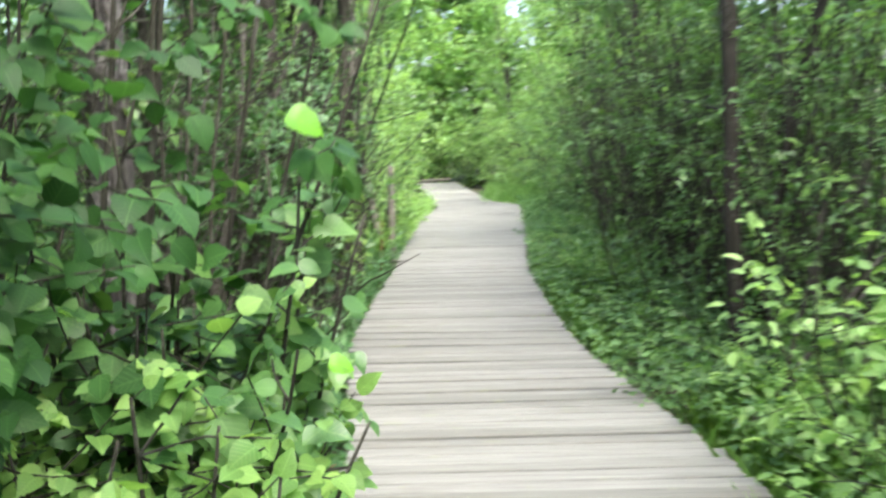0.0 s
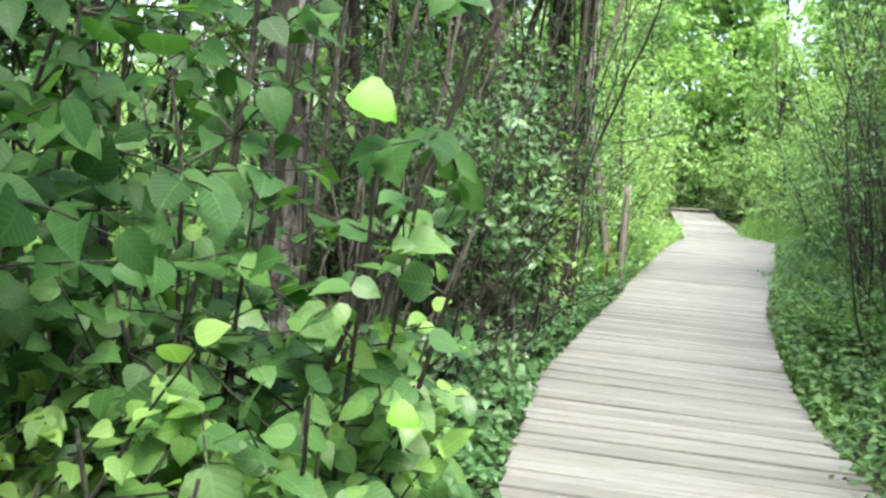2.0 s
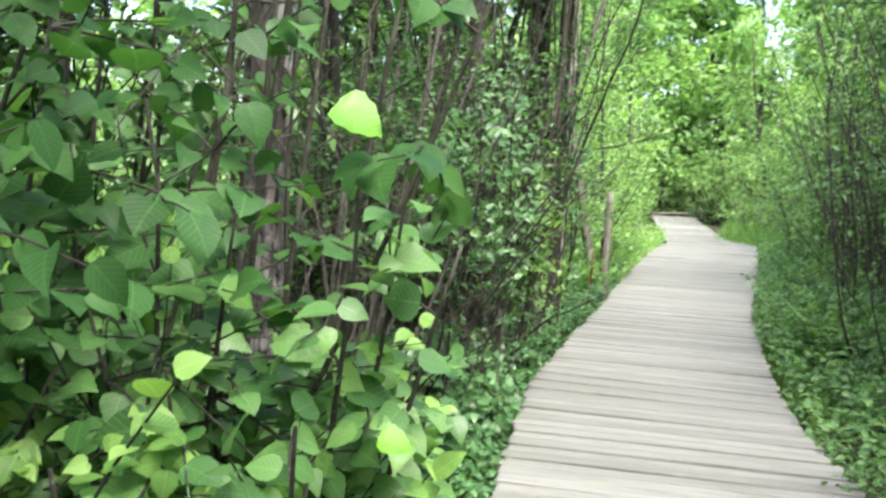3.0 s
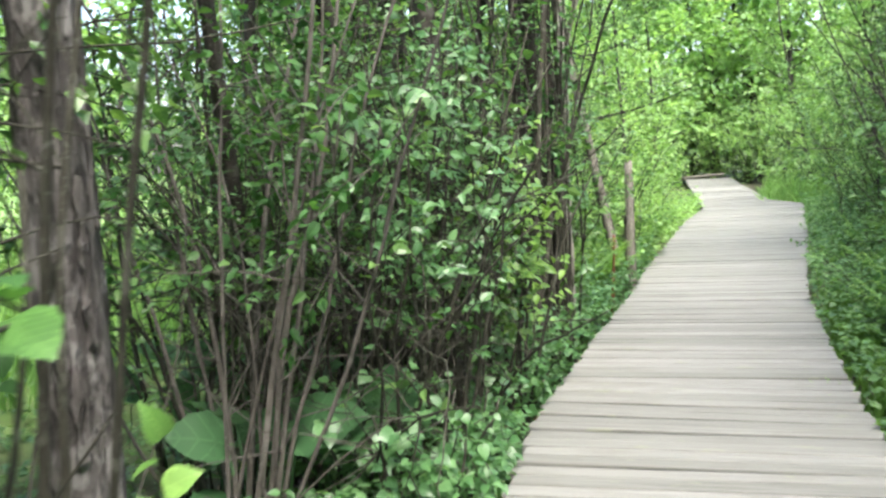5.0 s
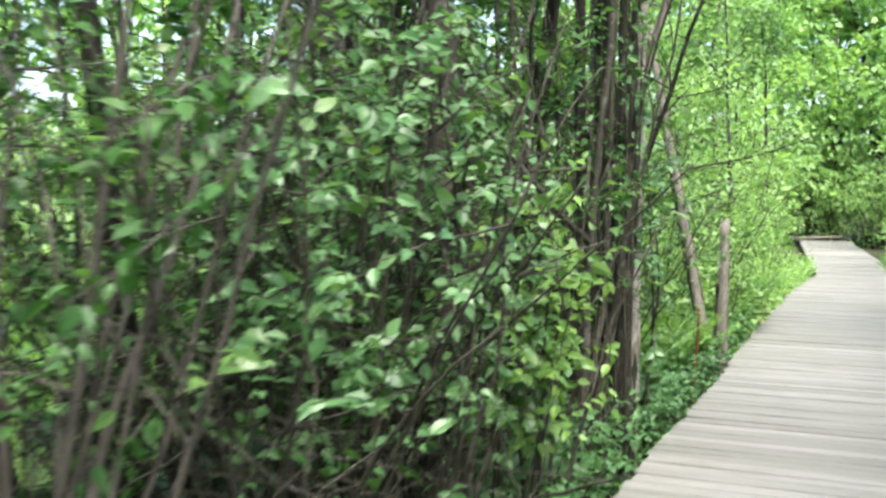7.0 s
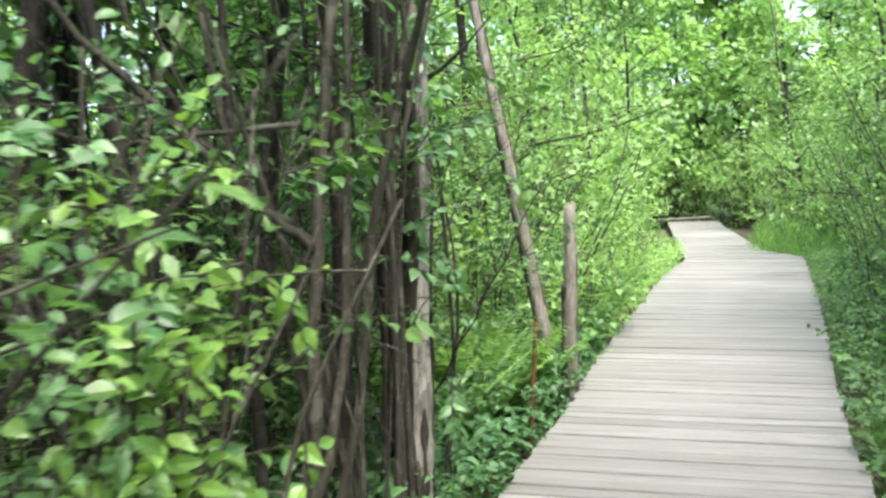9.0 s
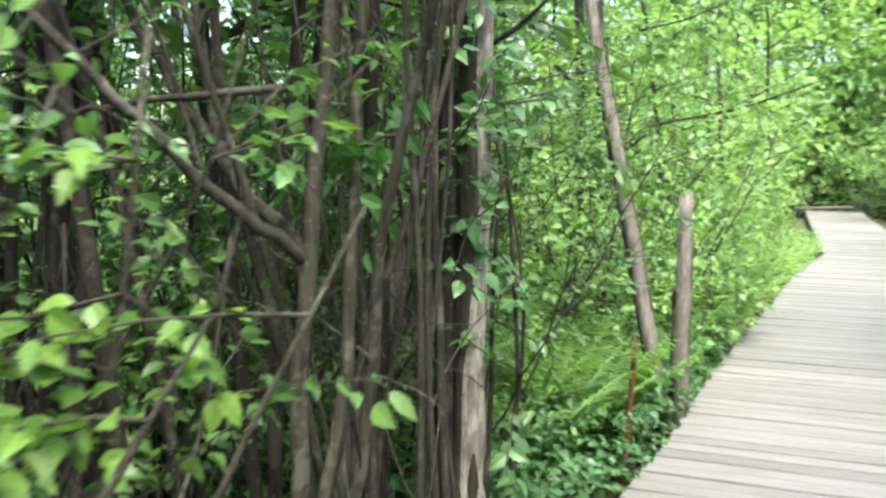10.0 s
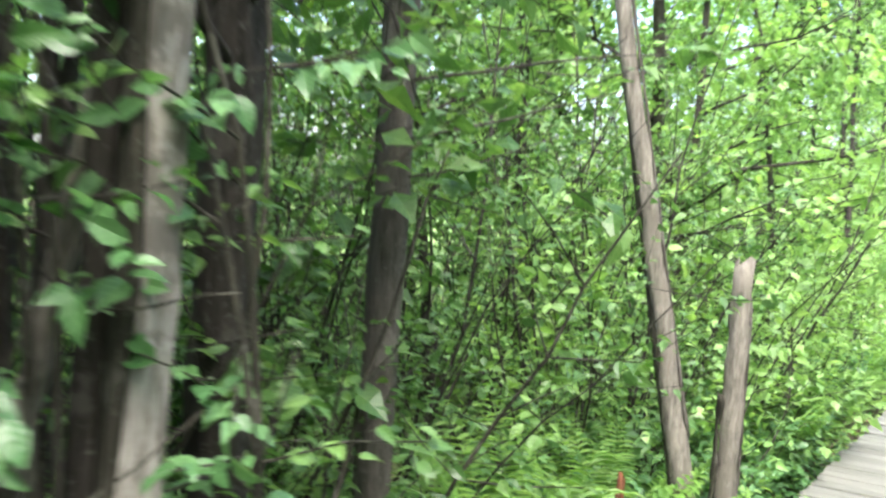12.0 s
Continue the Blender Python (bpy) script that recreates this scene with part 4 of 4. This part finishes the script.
# ---- ferns and marsh leaves ----
def fern(seed, fronds=9, length=0.6):
    rng = np.random.default_rng(seed)
    t = thing("fern", "light green fern with arching feathered fronds", "fern", (0, 0, 0), "ferns")
    for k in range(fronds):
        a = 6.28 * k / fronds + rng.normal(0, 0.2)
        line = wander((0, 0, 0), (0.42 * math.cos(a), 0.42 * math.sin(a), 1), length * rng.uniform(0.8, 1.2), 12, 0.02, rng, -0.065)
        P, W, S = [], [], []
        for q in np.linspace(0.14, 0.99, 30):
            i = min(int(q * 12), 11)
            p = line[i] + (line[i + 1] - line[i]) * (q * 12 - i)
            d = (line[i + 1] - line[i]) / np.linalg.norm(line[i + 1] - line[i])
            s = np.cross(d, (0, 0, 1))
            s /= np.linalg.norm(s) + 1e-6
            for sg in (-1, 1):
                P.append(p)
                W.append(sg * s + 0.35 * d + rng.normal(0, 0.06, 3))
                S.append(length * 0.135 * math.sin(min(3.0, 0.5 + 2.6 * (1 - q))) * rng.uniform(0.85, 1.1) + 0.01)
        frond = part("frond", leaf_mass("frond", np.array(P), np.array(W), np.array(S), M_FERN, "lance", 0.3, 0.1, rng), t)
        part("stalk", raw_mesh("stalk", *tube(line, np.linspace(0.003, 0.001, 13), 4, 0, k, False), M_FERN), frond)
    return t


ferns = [fern(91, 11, 0.95), fern(92, 10, 1.05)]
place_all(ferns, [(-0.8, 4.25), (-0.72, 4.85), (-1.0, 4.55), (-0.65, 5.45), (-0.85, 5.75), (-0.7, 5.05), (-0.75, 8.1), (-0.72, 8.7), (2.4, 2.4), (2.5, 3.4), (2.45, 5.0), (3.2, -2.7), (3.0, -2.0), (2.5, 7.2), (-0.95, 12)], sr, lo=0.8, hi=1.02)


def marsh_plant(at, seed, blades=5):
    """Very large blades, each on a stout upright stalk."""
    rng = np.random.default_rng(seed)
    t = thing("marsh_plant", "marsh plant with very large dark green leaves", "plant", at, "marsh plants")
    kinds = leaf_variants(M_CABBAGE, 3, rng)
    for k in range(blades):
        a = 6.28 * k / blades + rng.normal(0, 0.3)
        tall = rng.uniform(0.5, 0.78)
        foot = np.array([0.03 * math.cos(a), 0.03 * math.sin(a), -0.03])
        top = np.array([0.16 * math.cos(a), 0.16 * math.sin(a), tall])
        part("leaf", kinds[k % 3], t, m=leaf_pose(top, (math.cos(a) * 0.8, math.sin(a) * 0.8, 0.35), rng.uniform(0.22, 0.34), rng, 0.45, (0.25, -0.3, 0.8)))
        part("stalk", raw_mesh("stalk", *tube([foot, (foot + top) / 2 + (0, 0, 0.06), top], (0.011, 0.009, 0.006), 6, 0, k), M_CABBAGE), t)
    return t


for k, (x, y) in enumerate(((-0.66, -1.9), (-0.95, -1.55), (-0.4, -1.6), (-0.75, -1.2), (-1.3, -1.1), (-1.5, -0.45), (-1.85, -0.8), (-1.7, 0.25), (-1.25, -0.2))):
    marsh_plant((x, y, -0.3), 100 + k)


# ---- ground cover ----
def ground_cover(name, label, mat, count, rng, span, across, top, leaf, shape="lance", width=0.75):
    """Small three-leaved plants; span: along y, across: a function giving the x range at y."""
    P, W, S = [], [], []
    for _ in range(count):
        y = rng.uniform(*span)
        x0, x1 = across(y)
        x = rng.uniform(x0, x1)
        h = top * rng.uniform(0.15, 1.0) ** 1.3
        z = ground_height(x, y) + h
        a = rng.uniform(0, 6.28)
        for k in range(3):
            b = a + 2.1 * k
            P.append((x + 0.012 * math.cos(b), y + 0.012 * math.sin(b), z))
            W.append((math.cos(b), math.sin(b), rng.uniform(-0.35, 0.25)))
            S.append(leaf * rng.uniform(0.6, 1.25))
    tagged(new(name, leaf_mass(name, np.array(P), np.array(W), np.array(S), mat, shape, width, 0.3, rng)), label, "ground cover", kind="stuff")


gr = np.random.default_rng(120)
ground_cover("creeping_plants", "three-leaved green creeper covering the bank by the boardwalk", M_GREY, 7600, gr, (-6.5, 9), lambda y: (edge(LEFT, y) - 0.9, edge(LEFT, y) - 0.02), 0.62, 0.055)
ground_cover("creeping_plants", "low leafy plants covering the ground under the thicket", M_FRESH, 7000, gr, (-7, 19), lambda y: (edge(RIGHT, y) + 0.03, edge(RIGHT, y) + 1.4), 0.55, 0.062)
ground_cover("young_plants", "fresh plants along the bank, coloured light green as if sunlit", M_BRIGHT, 2500, gr, (8, 22), lambda y: (edge(LEFT, y) - 1.3, edge(LEFT, y) - 0.02), 0.5, 0.07)
ground_cover("young_plants", "weeds beside the boardwalk, coloured bright light green as if sunlit", M_BRIGHT, 1900, gr, (-6.5, -2.2), lambda y: (edge(RIGHT, y) + 0.2, edge(RIGHT, y) + 1.7), 0.6, 0.075)
ground_cover("forest_floor_plants", "scattered dark green plants on the forest floor", M_SMALL, 5200, gr, (-9, 16), lambda y: (-5.5, edge(LEFT, y) - 0.9), 0.4, 0.09, "spray")
ground_cover("forest_floor_plants", "scattered green plants on the forest floor", M_SMALL, 3000, gr, (-9, 18), lambda y: (edge(RIGHT, y) + 1.2, 7.5), 0.4, 0.09, "spray")
ground_cover("leaf_litter", "dry brown fallen leaves on dark soil", M_DRY, 1500, gr, (-8, 12), lambda y: (edge(LEFT, y) - 2.0, edge(LEFT, y) - 0.05), 0.02, 0.07)


def grass(name, label, mat, count, rng, xs, ys, tall):
    P, W, S = [], [], []
    for _ in range(count):
        x, y = rng.uniform(*xs), rng.uniform(*ys)
        P.append((x, y, -0.33))
        W.append((rng.normal(0, 0.22), rng.normal(0, 0.22), 1))
        S.append(tall * rng.uniform(0.5, 1.2))
    tagged(new(name, leaf_mass(name, np.array(P), np.array(W), np.array(S), mat, "lance", 0.035, 0.8, rng)), label, "grass", kind="stuff")


grass("marsh_grass", "tall bright green marsh grass in an open clearing", M_BRIGHT, 9000, gr, (-16, -4.2), (-5, 12), 0.8)
grass("bank_grass", "fine green grass on the bank beside the boardwalk", M_BRIGHT, 2600, gr, (0.7, 3.0), (19.6, 33), 0.55)
grass("edge_grass", "thin grass blades along the boardwalk edge", M_FERN, 1800, gr, (2.35, 3.4), (-6.5, -1.6), 0.42)
grass("edge_grass", "thin grass blades along the boardwalk edge", M_FERN, 700, gr, (1.72, 2.3), (0.5, 6), 0.35)


# ---- trees ----
tr = np.random.default_rng(140)
slim = [tree("slim_tree", "slim young tree with an airy crown of fresh leaves", 5.5, 0.04, tr, M_DARKSTEM, M_SMALL, 0.085, 18, 12, 12, 0.36, 0.05, 1.6, "spray", 0.64, "slim trees") for _ in range(3)]
shade_canopy = [tree("shade_canopy_tree", "slender tree with a high spreading green crown, added mostly to cast shade", 7.0, 0.05, tr, M_DARKSTEM, M_SMALL, 0.1, 16, 12, 12, 0.56, 0.03, 2.2, "spray", 0.66, "high-crowned trees") for _ in range(2)]
# crowns overhead and behind the start are unseen, added to shade bushes and deck
place_all(shade_canopy, [(-1.1, -6.3), (-1.5, -4.6), (-0.95, 0.7), (-1.7, 1.9), (-1.5, 3.2), (-2.4, -3.4), (-1.7, 15), (-2.2, 23), (3.4, 19.4), (3.5, 7.2), (3.2, -0.1), (-0.75, 2.6), (3.1, -7.2), (3.0, -9.0), (-0.9, -5.5), (-1.9, -5.8), (-1.0, -4.2), (-2.2, 0.6), (-1.5, 1.2), (-2.2, 2.6), (-0.6, -7.3), (-0.9, -8.6), (-1.15, -1.0)], tr, lo=0.95, hi=1.15)
place_all(slim, [(-2.4, -6.0), (-1.7, -3.3), (-2.0, -4.8), (-2.7, -4.0), (-2.2, 2.4), (-1.7, 3.2), (-2.1, -3.0), (-2.7, -2.7), (-3.6, -4.9), (-2.8, -6.4), (-3.4, -3.6), (-5.6, 5.5), (-4.6, 6.6), (-3.6, 8.4), (-3.8, 5.6), (-2.6, 6.4), (-3.2, 9.3), (-4.6, 9.6), (4.6, 3.4), (3.9, 5.8), (3.6, 8.8), (4.4, 8), (3.8, 10.6), (4.0, 13), (-2.6, -8.5), (3.8, -8), (0.5, -14), (2.6, -15)], tr, lo=0.85, hi=1.25)
# brightness of these distant crowns is painted into the foliage colour
fresh = [tree("fresh_tree", "young tree with foliage coloured bright yellow-green as if sunlit", 6.0, 0.06, tr, M_STEM, M_BRIGHT, 0.1, 18, 12, 12, 0.16, 0.05, 1.9, "spray", 0.64, "bright young trees") for _ in range(2)]
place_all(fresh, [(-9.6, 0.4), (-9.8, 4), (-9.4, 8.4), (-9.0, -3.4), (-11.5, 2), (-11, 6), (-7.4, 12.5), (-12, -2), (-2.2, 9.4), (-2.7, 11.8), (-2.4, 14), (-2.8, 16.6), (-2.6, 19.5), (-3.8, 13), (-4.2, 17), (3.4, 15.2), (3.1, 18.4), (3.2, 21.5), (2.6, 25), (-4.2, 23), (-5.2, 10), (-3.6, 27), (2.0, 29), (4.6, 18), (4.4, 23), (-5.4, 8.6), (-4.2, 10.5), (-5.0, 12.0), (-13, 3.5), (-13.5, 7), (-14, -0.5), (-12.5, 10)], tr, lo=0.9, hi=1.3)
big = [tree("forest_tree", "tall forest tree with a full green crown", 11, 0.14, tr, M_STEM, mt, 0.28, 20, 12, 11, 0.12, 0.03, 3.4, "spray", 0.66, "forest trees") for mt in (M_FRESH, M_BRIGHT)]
big += [tree("forest_tree", "tall forest tree with foliage coloured light green as if sunlit", 10, 0.13, tr, M_STEM, M_BRIGHT, 0.28, 20, 12, 11, 0.1, 0.03, 3.4, "spray", 0.66, "forest trees")]
spots = [(-1.5, 38), (1.5, 37), (-4.5, 36), (4.5, 35), (-0.3, 41), (-8, 33), (7.5, 31), (-3, 44), (3.5, 42), (6.8, 26), (-8.5, 26), (6.5, 20), (7.5, 14), (6.6, 9), (8, 4), (7.2, -1), (8, -6), (6.5, -11), (1, -20), (-4, -18), (5.5, -17), (-9, -14), (-12, 22), (-15, 15), (-24, 12), (-26, 4), (-25, -5), (-11.5, 5), (-13, 9), (-14.5, 1.5), (-22, -12), (-19, 19), (-15, 28), (-10, 38), (10, 38), (12, 24), (13, 12), (13, 0), (12, -10), (-7, -9), (0, 48), (6, 47), (4.6, 28), (-5.6, 30)]
place_all(big, [p for p in spots if p[1] < 30], tr, lo=0.85, hi=1.25)
for x, y in [p for p in spots if p[1] >= 30]:
    put(big[1 + int(tr.integers(0, 2))], x, y, -0.3, tr.uniform(0, 360), tr.uniform(0.85, 1.25))
for k, (x, y, q) in enumerate(((0.4, 39, 1.4), (-2.2, 43, 1.6), (2.6, 42, 1.6), (5.5, 39, 1.3), (-5.5, 40, 1.4))):
    put(big[1 + k % 2], x, y, -0.3, 70.0 * k, q)


# ---- boardwalk ----
def boardwalk():
    t = thing("boardwalk", "weathered grey wooden boardwalk of cross planks winding through woods", "boardwalk", kind="structure")
    for rows, side in ((LEFT, 1), (RIGHT, -1)):
        for (x0, y0), (x1, y1) in zip(rows, rows[1:]):
            d = Vector((x1 - x0, y1 - y0, 0))
            bm = bmesh.new()
            bmesh.ops.create_cube(bm, size=1)
            bmesh.ops.scale(bm, vec=(0.05, d.length - 0.004, 0.2), verts=bm.verts)
            bmesh.ops.bevel(bm, geom=bm.edges[:], offset=0.006, segments=1, affect="EDGES")
            me = bpy.data.meshes.new("stringer")
            bm.to_mesh(me)
            bm.free()
            me.materials.append(M_GREYWOOD)
            part("stringer", me, t, m=pose((x0 + x1) / 2 + side * 0.09, (y0 + y1) / 2, -0.145, 0, 0, math.degrees(math.atan2(d.y, d.x)) - 90))
    rng = np.random.default_rng(200)
    kinds = []
    for k in range(8):
        c, w, h = 0.005, 0.0635, 0.038
        sect = ((-w, 0.0), (-w, h - c), (-w + c, h), (-0.02, h - 0.0015 * (k % 3)), (0.02, h - 0.001 * (k % 2)), (w - c, h), (w, h - c), (w, 0.0))
        v = []
        for q, x in enumerate((-0.5, -0.17, 0.17, 0.5)):
            bow = rng.normal(0, 0.002)
            v += [(x + (rng.normal(0, 0.003) if q in (0, 3) else 0), y + bow, z - 0.04 + rng.normal(0, 0.0008)) for y, z in sect]
        n = len(sect)
        f = [(i * n + j, (i + 1) * n + j, (i + 1) * n + (j + 1) % n, i * n + (j + 1) % n) for i in range(3) for j in range(n)]
        f += [tuple(range(n)), tuple(3 * n + j for j in range(n))[::-1]]
        kinds.append(raw_mesh("plank", v, f, M_PLANK, False))
    y, k, rest = -12.0, 0, []
    while y < 35.5:
        step = 0.1445 + rng.uniform(-0.003, 0.004)
        for joint in (0.0, 4.75, 7.1, 18.3):
            if y < joint <= y + step:
                y += 0.014
        xl, xr = edge(LEFT, y), edge(RIGHT, y)
        slope = math.degrees(math.atan2(edge(RIGHT, y + 0.6) + edge(LEFT, y + 0.6) - xl - xr, 1.2)) * 0.6
        swing = -3.0 * math.exp(-((y - 0.35) / 0.5) ** 2)
        width = (xr - xl) + rng.normal(0.02, 0.012)
        m = pose((xl + xr) / 2 + rng.normal(0, 0.008), y, rng.normal(-0.001, 0.003), rng.normal(0, 0.7), rng.normal(0, 0.1), -slope * 0.5 + swing + rng.normal(0, 0.2))
        m = m @ Matrix.Diagonal((width, rng.uniform(0.985, 1.05), 1, 1))
        if k < 298:
            part("plank", kinds[k % 8], t, m=m)
        else:
            rest.append(([tuple(m @ p.co) for p in kinds[k % 8].vertices], [tuple(p.vertices) for p in kinds[k % 8].polygons]))
        y += step
        k += 1
    part("far_planks", raw_mesh("far_planks", *join(rest), M_PLANK, False), t)["kind"] = "stuff"


boardwalk()
